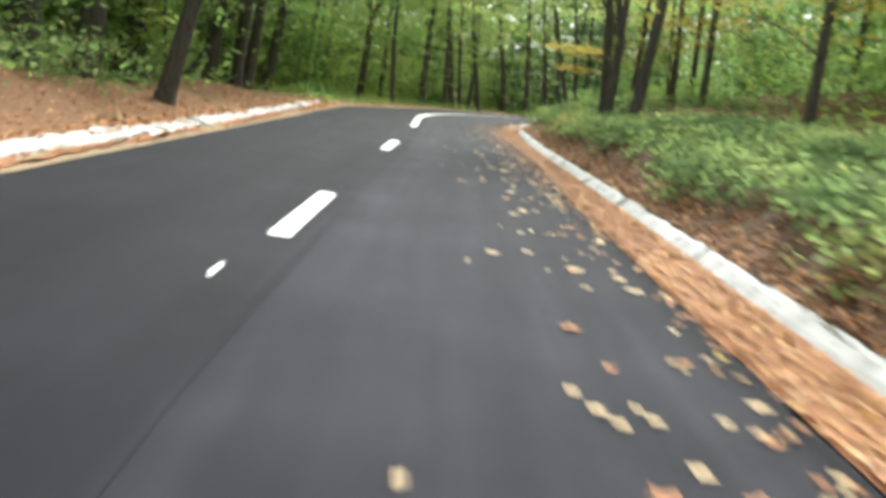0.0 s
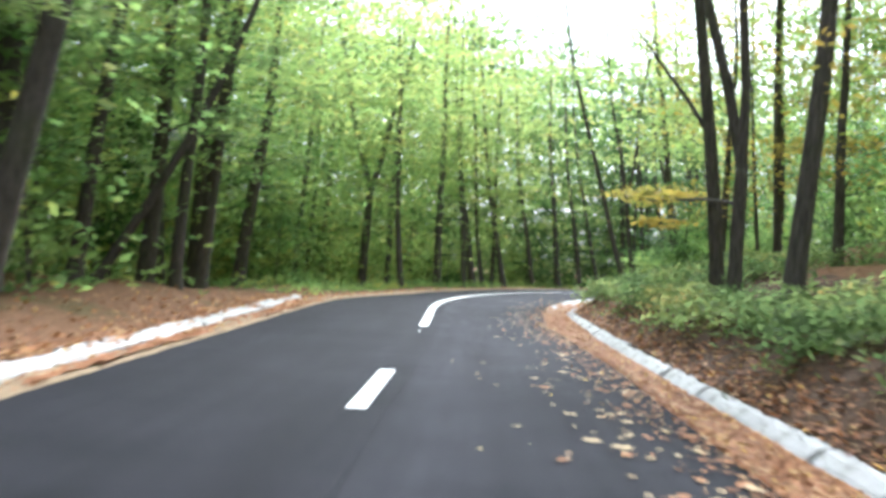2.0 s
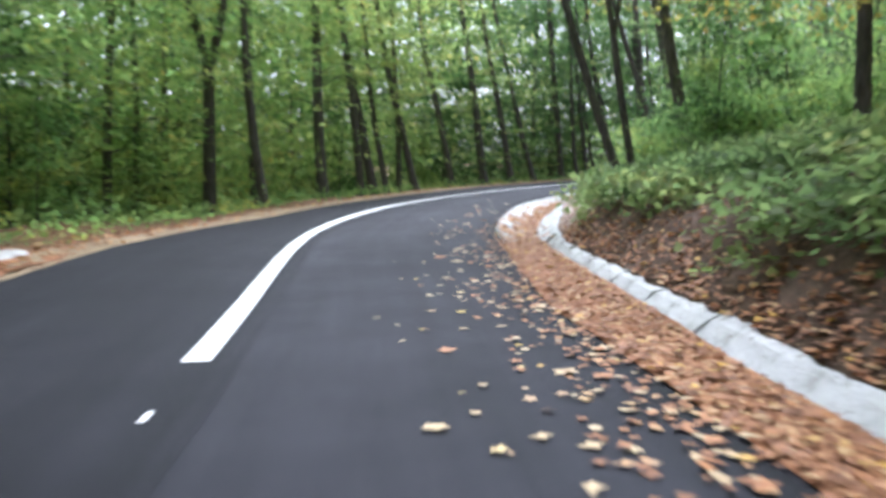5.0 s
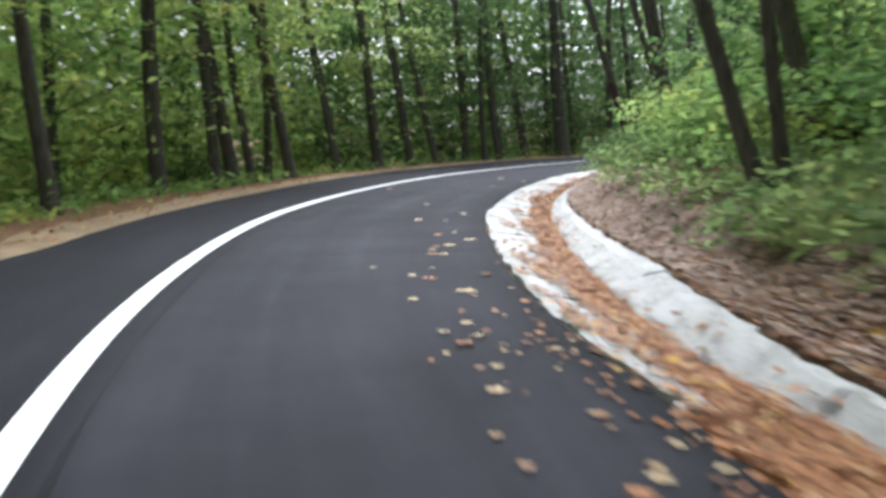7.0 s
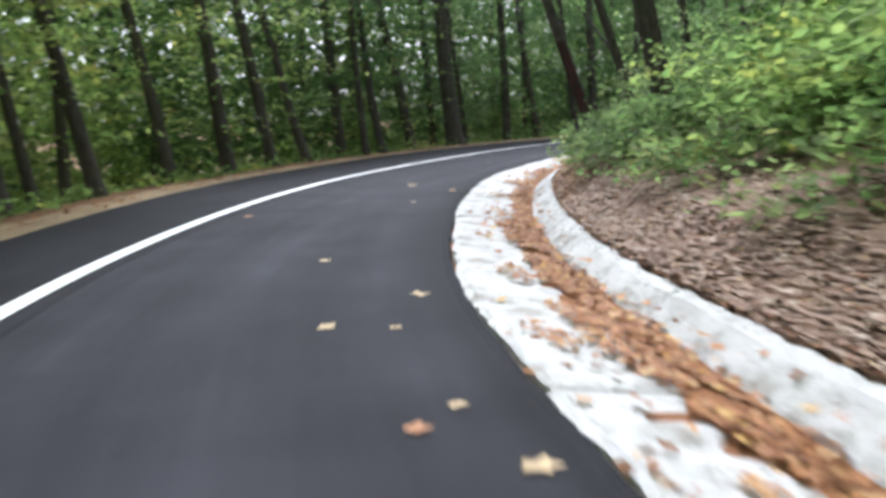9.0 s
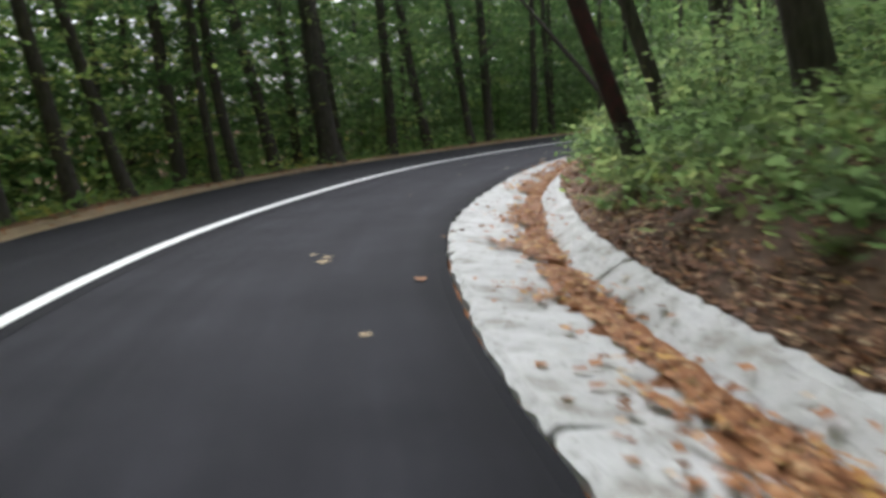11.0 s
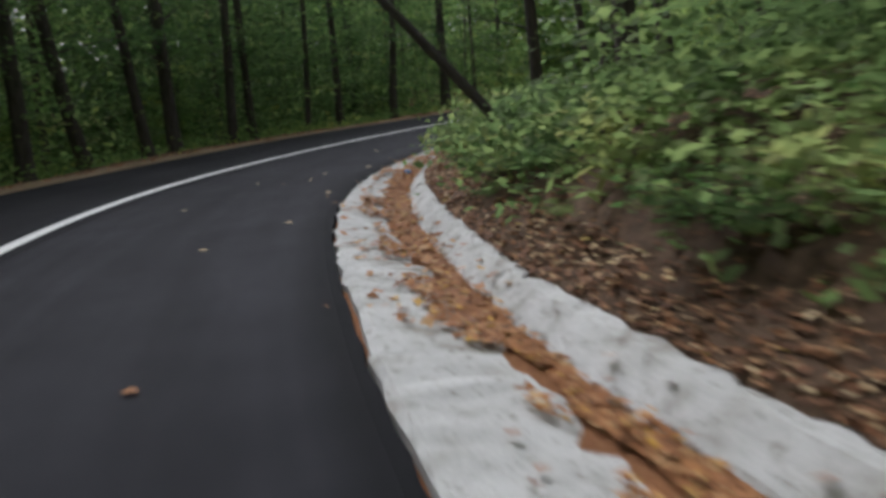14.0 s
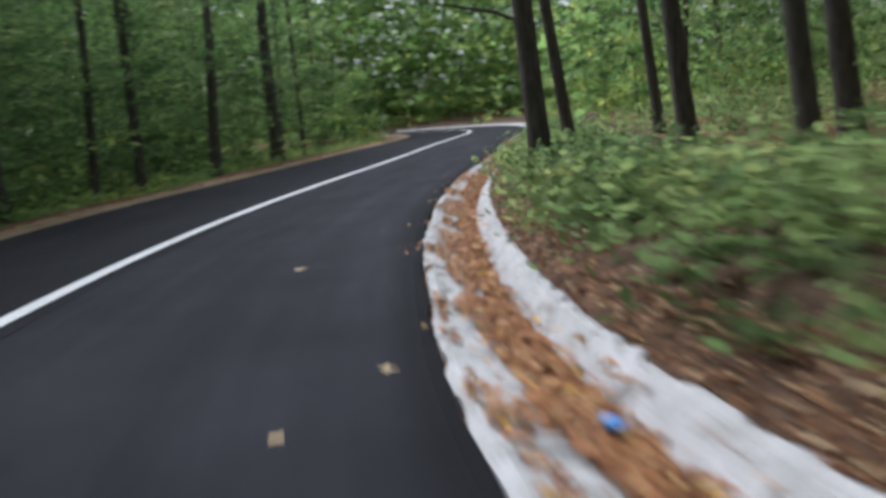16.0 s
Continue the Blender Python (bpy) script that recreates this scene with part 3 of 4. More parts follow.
def key_tree(x, y, radius, lean=(0.0, 0.0), tall=11.0, crown=3.4, leafage=GREEN, bark=BARK, count=1500, fork=None, limbs=14, own=(), label="slim woodland tree with dark bark and a green crown"):
    """A tree at its own place: a leaning, slightly wavy trunk, forked or whole, limbs, and flat sprays of leaves from the crown's height up."""
    k = len(PLANTED)
    rng, nr = random.Random(900 + k), np.random.default_rng(900 + k)
    PLANTED.append((x, y))
    z0 = float(height(np.array([x]), np.array([y]))[0]) - 0.06
    root = thing("tree", (x, y, z0), label, "tree", "woodland trees")
    w1, w2, p1, p2 = rng.uniform(0.02, 0.05), rng.uniform(0.02, 0.05), rng.uniform(0, 6), rng.uniform(0, 6)

    def stem(z):
        bow = z * (1 - 0.35 * z / tall)
        return Vector((lean[0] * bow + w1 * math.sin(z * 0.9 + p1) - w1 * math.sin(p1), lean[1] * bow + w2 * math.sin(z * 0.8 + p2) - w2 * math.sin(p2), z))

    def girth(z):
        return radius * (1 - 0.8 * min(1, max(z, 0) / tall) ** 1.1) * (1 + 0.5 * math.exp(-max(z, 0) * 5))

    top = fork[0] if fork else tall
    zs = [-0.3, 0.0, 0.12, 0.3, 0.6] + [0.6 + (top - 0.6) * (i / 12) for i in range(1, 13)]
    part("trunk", *tube([stem(z) for z in zs], [girth(z) for z in zs], 10), bark, root, smooth=True)
    axes = [(stem, top * 0.3 if fork else crown, top)]
    for dx, dy, share in (fork[1] if fork else ()):
        def arm(z, dx=dx, dy=dy):
            u = z - top
            return stem(top) + Vector((dx * u * (1 - 0.3 * u / tall) + 0.04 * math.sin(u * 1.7), dy * u, u))
        zf = [top - 0.12] + [top + (tall - top) * i / 9 for i in range(10)]
        part("limb", *tube([arm(max(z, top)) - Vector((0, 0, 0.12 if z < top else 0)) for z in zf], [radius * share * (1 - 0.82 * max(0, z - top) / (tall - top)) for z in zf], 8), bark, root, smooth=True)
        axes.append((arm, top + 0.6, tall))
    if fork:
        axes = axes[1:]
    centres = []
    for i in range(limbs):
        line, low, high = axes[i % len(axes)]
        z = max(low, crown) + (high * 0.97 - max(low, crown)) * ((i + rng.random()) / limbs) ** 1.2
        out, size = rng.uniform(0, 2 * math.pi), rng.uniform(0.9, 2.3) * (1 - 0.5 * z / tall)
        p, rise = line(z), rng.uniform(0.15, 0.7)
        pts = [p] + [p + Vector((math.cos(out + 0.35 * u) * size * u, math.sin(out + 0.35 * u) * size * u, size * rise * u * (1.2 - 0.6 * u))) for u in (0.3, 0.65, 1.0)]
        r0 = max(0.008, radius * 0.16 * (1 - 0.6 * z / tall))
        part("branch", *tube(pts, [r0, r0 * 0.7, r0 * 0.45, r0 * 0.15], 5), bark, root, smooth=True)
        for q in range(4):
            c = pts[1].lerp(pts[3], rng.random()) if q else pts[3]
            g = nr.normal(0, 1, (max(8, count // limbs // 4), 3)) * (0.36, 0.36, 0.05)
            centres.append(np.array(c) + g)
    for z, v, r0 in own:
        p, v = stem(z), Vector(v)
        pts = [p, p + v * 0.3 + Vector((0, 0, 0.05)), p + v * 0.7 + Vector((0, 0, 0.02)), p + v]
        part("branch", *tube(pts, [r0, r0 * 0.8, r0 * 0.55, r0 * 0.25], 6), bark, root, smooth=True)
    lv, lf = leaves(nr, np.concatenate(centres), 0.13, 0.32, 0.68)
    ob = new("crown", leaf_mesh("crown", lv, lf, leafage))
    ob.parent = root
    return root, stem, girth


# trees of the far verge along the straight
for x, y, r, lean in ((-3.98, 20.30, 0.157, (0.188, 0.0)), (-5.97, 24.54, 0.169, (0.138, 0.0)), (-5.35, 26.90, 0.135, (0.145, 0.0)), (-4.55, 32.28, 0.17, (0.108, 0.0)), (-5.30, 35.20, 0.24, (0.06, 0.0)),
                      (-4.78, 38.01, 0.19, (0.123, 0.0)), (-5.40, 31.20, 0.184, (0.053, 0.0)), (-6.24, 19.93, 0.193, (0.059, 0.0)), (-5.95, 22.19, 0.25, (0.049, 0.0)), (-5.49, 24.0, 0.2, (0.04, 0.0)), (-4.3, 29.3, 0.12, (0.05, 0.0)), (-7.2, 17.2, 0.2, (0.03, 0.0)), (-6.6, 14.6, 0.18, (0.05, 0.0))):
    key_tree(x, y, r, lean, 12.0, 2.8, OLIVE, count=2600, limbs=18, label="dark-barked tree leaning over the leafy mound")
key_tree(-5.3, 27.6, 0.09, (0.62, 0.05), 8.5, 3.0, OLIVE, count=900, limbs=8, label="thin dark trunk leaning steeply towards the road")
# trees of the far verge, round the bend
key_tree(-1.95, 46.4, 0.174, (0.02, 0.0), 12.0, 5.2, SUNNY, count=1800, fork=(3.75, ((-0.27, 0.0, 0.7), (0.27, 0.02, 0.7))), label="forked woodland tree with dark bark by the verge")
for x, y, r, lean in ((0.81, 48.9, 0.21, (-0.015, 0.0)), (1.93, 51.66, 0.17, (-0.089, 0.01)), (3.29, 55.26, 0.144, (-0.014, 0.0)), (-4.47, 49.92, 0.148, (0.045, 0.0)), (-4.20, 54.02, 0.187, (0.027, 0.0)), (-6.28, 50.53, 0.153, (0.028, 0.0)),
                      (-0.45, 44.1, 0.14, (-0.075, 0.02)), (2.36, 52.34, 0.2, (-0.185, 0.053)), (2.80, 53.1, 0.13, (-0.126, 0.036)), (3.72, 53.6, 0.165, (-0.211, 0.06)), (5.42, 57.47, 0.17, (-0.199, 0.057)), (6.71, 58.35, 0.2, (-0.133, 0.038)), (8.0, 59.75, 0.17, (-0.185, 0.075))):
    key_tree(x, y, r * 0.8, lean, 11.5, 2.4, SUNNY, count=1700, label="slim dark-barked tree at the outside of the bend")
for x, y, r, lean in ((9.10, 60.84, 0.149, (-0.245, 0.149)), (10.95, 63.9, 0.19, (-0.078, 0.034)), (11.43, 63.2, 0.119, (-0.039, 0.024)), (12.21, 64.1, 0.15, (-0.12, 0.053)), (14.03, 66.32, 0.2, (-0.188, 0.114)), (15.6, 66.6, 0.34, (-0.07, 0.04)), (18.4, 68.5, 0.2, (-0.01, 0.0)),
                      (20.3, 69.6, 0.19, (-0.13, 0.1)), (22.38, 70.44, 0.163, (-0.11, 0.066)), (23.42, 70.9, 0.21, (-0.023, 0.023)), (26.02, 71.96, 0.165, (0.016, -0.028)), (27.46, 72.8, 0.14, (-0.02, 0.0)), (31.21, 74.55, 0.121, (0.03, -0.05)), (33.36, 75.21, 0.16, (0.0, 0.0)), (36.93, 75.9, 0.18, (0.026, -0.03)), (42.5, 77.8, 0.26, (0.016, -0.02)),
                      (24.6, 72.4, 0.12, (-0.05, 0.03)), (29.2, 74.9, 0.13, (0.0, 0.0)), (16.9, 68.6, 0.12, (-0.1, 0.05)), (13.1, 66.4, 0.12, (-0.12, 0.06))):
    key_tree(x, y, r * 0.8, lean, 12.0, 1.9, DEEP, count=1900, limbs=16, label="dark woodland tree beyond the far verge")
# trees of the bank
key_tree(4.36, 24.14, 0.1, (-0.118, 0.003), 11.0, 4.6, SUNNY, count=1300, own=((2.3, (-1.05, 0.1, 1.4), 0.035),), label="tall bank tree with a bare dark trunk")
A2, stem_a, _g = key_tree(4.20, 22.93, 0.09, (-0.017, 0.0), 11.0, 4.4, SUNNY, count=1300, fork=(1.8, ((-0.26, 0.03, 0.8), (-0.04, 0.0, 0.72))), own=((1.36, (-0.4, 4.1, 0.25), 0.026),), label="forked dark bank tree with one yellow-leaved low branch")
nr = np.random.default_rng(77)
spots = [stem_a(1.36) + Vector((-0.4, 4.1, 0.25)) * u + Vector((dx, 0, dz)) for u, dx, dz in ((0.45, -0.15, 0.1), (0.55, 0.2, 0.12), (0.62, -0.3, 0.16), (0.7, 0.0, 0.14), (0.78, -0.3, 0.1), (0.86, 0.1, 0.08), (0.95, -0.2, 0.1), (1.0, 0.15, 0.0), (0.5, -0.35, -0.3), (0.6, -0.1, -0.34))]
lv, lf = leaves(nr, np.concatenate([np.array(p) + nr.normal(0, 1, (70, 3)) * (0.2, 0.2, 0.035) for p in spots]), 0.11, 0.3, 0.68)
ob = tagged(new("yellow_spray", leaf_mesh("yellow_spray", lv, lf, YELLOW)), "yellow autumn leaves on a low branch", kind="stuff")
ob.parent = A2
for x, y, r, lean, crown in ((4.40, 21.54, 0.115, (0.061, 0.0), 4.6), (5.7, 36.91, 0.075, (-0.32, 0.21), 3.2), (8.19, 34.02, 0.045, (-0.087, 0.008), 3.4), (7.4, 30.5, 0.09, (-0.05, 0.0), 3.2), (9.6, 36.6, 0.1, (-0.05, 0.0), 3.4),
                             (7.64, 39.01, 0.12, (-0.13, 0.27), 3.8), (11.0, 48.57, 0.165, (-0.22, 0.12), 4.4), (12.8, 51.9, 0.09, (-0.296, 0.18), 3.6), (14.44, 52.64, 0.096, (-0.127, 0.077), 3.0)):
    key_tree(x, y, r, lean, 11.0, crown, SUNNY if y < 40 else OLIVE, count=1000, limbs=12, label="bank tree with a bare dark leaning trunk")
key_tree(5.9, 36.97, 0.065, (-0.122, 0.03), 9.5, 3.2, SUNNY, count=900, limbs=10, fork=(2.4, ((-0.2, 0.02, 0.75), (0.12, 0.0, 0.6))), label="slim forked tree on the edge of the bank")
for x, y, r, lean in ((27.53, 63.67, 0.185, (-0.033, 0.07)), (31.30, 64.50, 0.136, (-0.038, 0.081)), (28.41, 62.07, 0.161, (-0.034, 0.071)), (25.03, 60.36, 0.141, (-0.038, 0.08)), (26.54, 60.12, 0.17, (-0.025, 0.053)), (19.92, 57.56, 0.19, (-0.044, 0.055)), (20.64, 58.33, 0.09, (0.009, -0.011)), (20.96, 57.69, 0.07, (-0.008, 0.009)), (33.6, 63.6, 0.13, (-0.03, 0.07))):
    key_tree(x, y, r * 0.76, lean, 11.5, 3.6, OLIVE, count=1300, limbs=14, own=((1.8, (-0.5, 1.05, 0.35), 0.03),) if x == 27.53 else (), label="straight dark tree standing on the leafy slope")
LEANING_AT = (17.36, 57.46)
PLANTED.append(LEANING_AT)
LEANING.matrix_basis = stand(LEANING, *LEANING_AT, (-0.274, 0.839), 0.0, 1.0, 0.42)
marked, stem_r, girth_r = key_tree(11.1, 50.62, 0.095, (-0.3, 0.22), 12.0, 4.4, OLIVE, count=1100, limbs=12, label="leaning dark tree with a faded red paint mark")
m, n, l, b = material("red_paint", 0.8)
l.new(ramp(n, l, noise_node(n, l, 9, 6, 0.75), [(0.42, (0.03, 0.02, 0.017)), (0.68, (0.075, 0.02, 0.02))]), b.inputs["Base Color"])
v = []
for i in range(9):
    z = 0.55 + 0.15 * i
    for q in range(7):
        a = radians(228 + (q - 3) * 17)
        v.append(stem_r(z) + Vector((math.cos(a), math.sin(a), 0)) * (girth_r(z) * 1.03 + 0.006))
part("paint_mark", v, [(i * 7 + q, i * 7 + q + 1, i * 7 + q + 8, i * 7 + q + 7) for i in range(8) for q in range(6)], m, marked, "faded dark red paint blaze")


def forest():
    rng = random.Random(41)
    placed = list(PLANTED)
    made = 0
    for _ in range(6000):
        s, o = rng.uniform(-8, 135), rng.choice((rng.uniform(-18, -5), rng.uniform(-18, -5), rng.uniform(-30, 26)))
        if -5.6 < o < 6.5:
            continue
        x, y, _z = on_road(s, o)
        s2, o2 = beside(x, y)
        if -5.4 < o2[0] < 6.3:
            continue
        if 36 < s2[0] < 66 and 0 < o2[0] < 13:
            continue
        near = 2.0 if abs(o) < 14 else 3.4
        if any((x - a) ** 2 + (y - b) ** 2 < near * near for a, b in placed):
            continue
        placed.append((float(x), float(y)))
        proto = PROTOS[rng.choice((1, 4))] if s2[0] > 67 and rng.random() < 0.85 else YELLOW_TREE if rng.random() < 0.05 else PROTOS[rng.randrange(len(PROTOS))]
        copy_thing(proto, stand(proto, float(x), float(y), (rng.uniform(-0.06, 0.06), rng.uniform(-0.06, 0.06)), rng.uniform(0, 6.28), rng.uniform(0.8, 1.15), rng.uniform(0.75, 1.2)))
        made += 1
        if made >= 110:
            break
    made = 0
    for _ in range(3000):
        s, o = rng.uniform(-6, 130), rng.choice((rng.uniform(-13, -4.5), rng.uniform(-13, -4.5), rng.uniform(6, 14)))
        if -4.6 < o < 6.0:
            continue
        x, y, _z = on_road(s, o)
        if -4.4 < beside(x, y)[1][0] < 5.8:
            continue
        if o > 0 and (s < 47 or 57 < s < 102):
            continue
        proto = SAPLINGS[rng.randrange(2)]
        copy_thing(proto, stand(proto, float(x), float(y), (rng.uniform(-0.1, 0.1), rng.uniform(-0.1, 0.1)), rng.uniform(0, 6.28), rng.uniform(0.6, 1.2), 1.0))
        made += 1
        if made >= 85:
            break


forest()
# the grown models stand at the back of the wood, behind the road's start
for i, ob in enumerate((*PROTOS, YELLOW_TREE, *SAPLINGS)):
    x, y, _z = on_road(-30.0 + 3.2 * (i // 2), -9.0 if i % 2 else 9.0)
    ob.matrix_basis = stand(ob, float(x), float(y))


for x, y, size in ((6.4, 31.0, 0.62), (7.4, 27.6, 0.7), (6.9, 19.5, 0.75)):
    copy_thing(YELLOW_TREE, stand(YELLOW_TREE, x, y, (0.0, 0.0), x * 2.0, size, 1.3))


# ---- shrubs on the bank ----
def grow_shrub(seed, tall, wide, count, leafage):
    rng, nr = random.Random(seed), np.random.default_rng(seed)
    root = thing("shrub", (0, 0, 0), "low leafy green shrub on the earth bank", "shrub", "bank shrubs")
    pieces, centres = [], []
    for k in range(13):
        a = rng.uniform(0, 2 * math.pi)
        r = wide * rng.uniform(0.35, 1.0)
        top = tall * rng.uniform(0.45, 1.0)
        pts = [Vector((math.cos(a) * r * u, math.sin(a) * r * u, -0.1 + (top + 0.1) * (1 - (1 - u) ** 1.8))) for u in (0, 0.35, 0.7, 1.0)]
        pieces.append(tube(pts, [0.012, 0.009, 0.006, 0.003], 3))
        for u in (0.45, 0.7, 0.9, 1.0):
            i = min(2, int(u * 3))
            c = pts[i].lerp(pts[i + 1], u * 3 - i)
            centres.append(np.array(c) + nr.normal(0, 1, (count // 52, 3)) * (0.2, 0.2, 0.05))
    v, f = join(pieces)
    part("woody_frame", v, f, BARK, root)
    lv, lf = leaves(nr, np.concatenate(centres), 0.1, 0.38, 0.62)
    crown = new("foliage", leaf_mesh("foliage", lv, lf, leafage))
    crown.parent = root
    return root


SHRUBS = [grow_shrub(31, 0.8, 0.8, 660, OLIVE), grow_shrub(32, 0.65, 0.9, 650, GREEN), grow_shrub(33, 1.05, 0.8, 700, OLIVE), grow_shrub(34, 0.7, 0.85, 660, DEEP)]


def shrubs():
    rng = random.Random(52)
    first = {}
    for k in range(235):
        s = rng.uniform(8, 98) if k < 190 else rng.uniform(46, 57)
        thick = np.interp(s, [8, 29.5, 31, 34.5, 36, 40, 50, 60, 100], [0.9, 0.9, 0.25, 0.25, 1.0, 1.0, 0.8, 1.0, 1.0])
        if rng.random() > thick:
            continue
        o = float(wall_out(s)) + np.interp(s, [40, 46, 56, 60, 74, 84], [0.42, 1.2, 1.4, 0.5, 0.45, 0.4]) + abs(rng.gauss(0, 1.7))
        x, y, _z = on_road(s, o)
        i = rng.choice((0, 1, 3)) if s > 58 else rng.choice((1, 1, 0)) if s > 46 else rng.randrange(3)
        m = stand(SHRUBS[i], float(x), float(y), (0.0, 0.0), rng.uniform(0, 6.28), rng.uniform(0.55, 1.1) * float(np.interp(s, [34, 44, 48, 55, 58, 66, 70, 74, 80], [0.4, 0.36, 0.6, 0.7, 0.5, 0.5, 0.7, 0.6, 0.36])), rng.uniform(0.9, 1.4))
        if i not in first:
            first[i] = True
            SHRUBS[i].matrix_basis = m
        else:
            copy_thing(SHRUBS[i], m)


shrubs()
LOW_ROW = [(63.3, 4.3, 0.75), (63.8, 4.45, 0.8), (64.0, 4.2, 0.7), (72.2, 4.25, 0.55), (73.0, 4.15, 0.6), (73.8, 4.15, 0.6), (74.6, 4.15, 0.6), (75.4, 4.15, 0.5), (62.4, 4.35, 0.5), (63.1, 4.25, 0.55), (63.7, 4.2, 0.5), (64.4, 4.25, 0.5)]
LOW_ROW += [(58.0 + 0.6 * i, float(wall_out(58.0 + 0.6 * i)) + float(np.interp(58 + 0.6 * i, [68, 72], [0.66, 0.48])) + 0.22 * math.sin(i * 2.3), float(np.interp(58 + 0.6 * i, [66, 72, 80], [0.66, 0.55, 0.45])) + 0.12 * math.sin(i * 1.1)) for i in range(38)]
for s, o, size in LOW_ROW:
    x, y, _z = on_road(s, o)
    kind = SHRUBS[(int(s * 7) % 3) if s < 67 else (1, 3, 0)[int(s * 7) % 3]]
    copy_thing(kind, stand(kind, float(x), float(y), (0.0, 0.0), s * 3.0, size * float(np.interp(s, [66, 69, 73, 76], [0.72, 1.0, 1.0, 0.55])), 1.5))


# saplings on the bank above the inside of the bend
for s, o, size in ((49.6, 7.2, 0.6), (51.0, 6.8, 0.55), (52.4, 6.6, 0.5), (53.6, 7.0, 0.6), (55.2, 6.4, 0.5), (51.6, 8.2, 0.7), (56.4, 6.2, 0.48), (57.6, 6.0, 0.45)):
    x, y, _z = on_road(s, o)
    copy_thing(SAPLINGS[0], stand(SAPLINGS[0], float(x), float(y), (-0.12, 0.04), s * 2.0, size, 1.25))


# ---- fallen leaves, verge plants ----
def gutter_top(s, o):
    """Height of the channel's floor across the gutter."""
    a, b, w = edge_right(s), wall_in(s) - 0.28, wall_in(s)
    u = np.clip((o - a) / np.maximum(b + 0.12 - a, 0.05), 0, 1)
    z = np.where(s < 44, 0.0, -0.005 - 0.058 * u ** 1.6)
    return np.where(o > w, -0.06 + 0.3 * (o - w), z)


def scatter(name, label, category, seed, count, s_range, offset, lift, length, mat, tilt=0.25, dense=None, lobes=0, keep=None):
    nr = np.random.default_rng(seed)
    s = nr.uniform(*s_range, count)
    if dense is not None:
        s = s[nr.random(count) < dense(s)]
    o = offset(nr, s)
    if keep is not None:
        ok = keep(nr, s, o)
        s, o = s[ok], o[ok]
    x, y, _z = on_road(s, o)
    z = lift(nr, s, o, x, y)
    v, f = leaves(nr, np.stack([x, y, z], 1), length, tilt, 0.7, 0.05, lobes)
    return tagged(new(name, leaf_mesh(name, v, f, mat)), label, category, kind="stuff")


def channel_leaves():
    """Leaves lie thick along the channel and thin out in streaks over the apron."""
    nr = np.random.default_rng(61)
    s = nr.uniform(-2, 112, 64000)
    half = np.interp(s, [40, 44, 46, 48, 52, 56, 66, 72, 76, 82, 92], [0.42, 0.56, 0.52, 0.38, 0.27, 0.18, 0.17, 0.22, 0.24, 0.28, 0.28])
    o = wall_in(s) - 0.04 - np.abs(nr.normal(0, 1, len(s))) * half * 1.15
    o += 0.05 * nr.normal(0, 1, len(s))
    o = np.where(s < 43, nr.uniform(0, 1, len(s)) * (wall_in(s) - edge_right(s)) + edge_right(s), o)
    streak = np.sin(s * 2.1 + 1.3 * np.sin(s * 0.7)) + 0.8 * np.sin(s * 5.3 + o * 9) + 0.9 * np.sin(o * 26 + s * 0.8)
    thick = np.exp(-((wall_in(s) - 0.12 - o) / (half * 0.75)) ** 2)
    keep = ((s < 43) & (nr.random(len(s)) < 0.7)) | (s >= 43) & (streak + 2.6 * thick > 0.75) & (o > edge_right(s) + 0.03) & (o < wall_in(s) + 0.06)
    s, o = s[keep], o[keep]
    x, y, _z = on_road(s, o)
    v, f = leaves(nr, np.stack([x, y, gutter_top(s, o) + nr.uniform(0.008, 0.024, len(s))], 1), 0.064, 0.14, 0.7, 0.03, 3)
    tagged(new("gutter_leaves", leaf_mesh("gutter_leaves", v, f, DEAD)), "orange-brown fallen leaves filling the gutter", "leaves", kind="stuff")


channel_leaves()
scatter("edge_leaves", "brown fallen leaves strewn along the asphalt edge", "leaves", 62, 3600, (4, 47),
        lambda r, s: edge_right(s) + 0.14 - np.abs(r.normal(0, 1, len(s))) * np.interp(s, [14, 22, 28, 40], [0.15, 0.17, 0.3, 0.3]),
        lambda r, s, o, x, y: 0.008 + r.uniform(0, 0.012, len(s)), 0.072, DEAD, 0.1, dense=lambda s: np.interp(s, [4, 18, 26, 36, 41, 47], [0.3, 0.4, 0.85, 0.9, 0.55, 0.05]), lobes=4)
scatter("strewn_leaves", "pale dry leaves strewn over the asphalt edge", "leaves", 67, 760, (14, 46),
        lambda r, s: edge_right(s) - np.abs(r.normal(0, 1, len(s))) * np.interp(s, [14, 22, 28, 40], [0.35, 0.4, 0.62, 0.5]),
        lambda r, s, o, x, y: 0.008 + r.uniform(0, 0.012, len(s)), 0.07, PALE, 0.06, dense=lambda s: np.interp(s, [14, 20, 26, 30, 41, 46], [0.2, 0.3, 0.6, 0.9, 0.7, 0.1]) * (0.35 + 0.65 * (np.sin(s * 3.1) + np.sin(s * 1.3) > -0.2)), lobes=5)
scatter("slab_leaves", "scattered brown leaves on the concrete gutter", "leaves", 68, 2600, (42, 112),
        lambda r, s: wall_in(s) - 0.2 + r.normal(0, 0.26, len(s)),
        lambda r, s, o, x, y: np.where(o < wall_in(s), -0.02, 0.02 + 0.2 * np.clip(o - wall_in(s) - 0.1, 0, 0.35)) + 0.015, 0.08, DEAD, 0.2, dense=lambda s: 0.25 + 0.75 * (np.sin(s * 0.9) > 0.1), lobes=4)
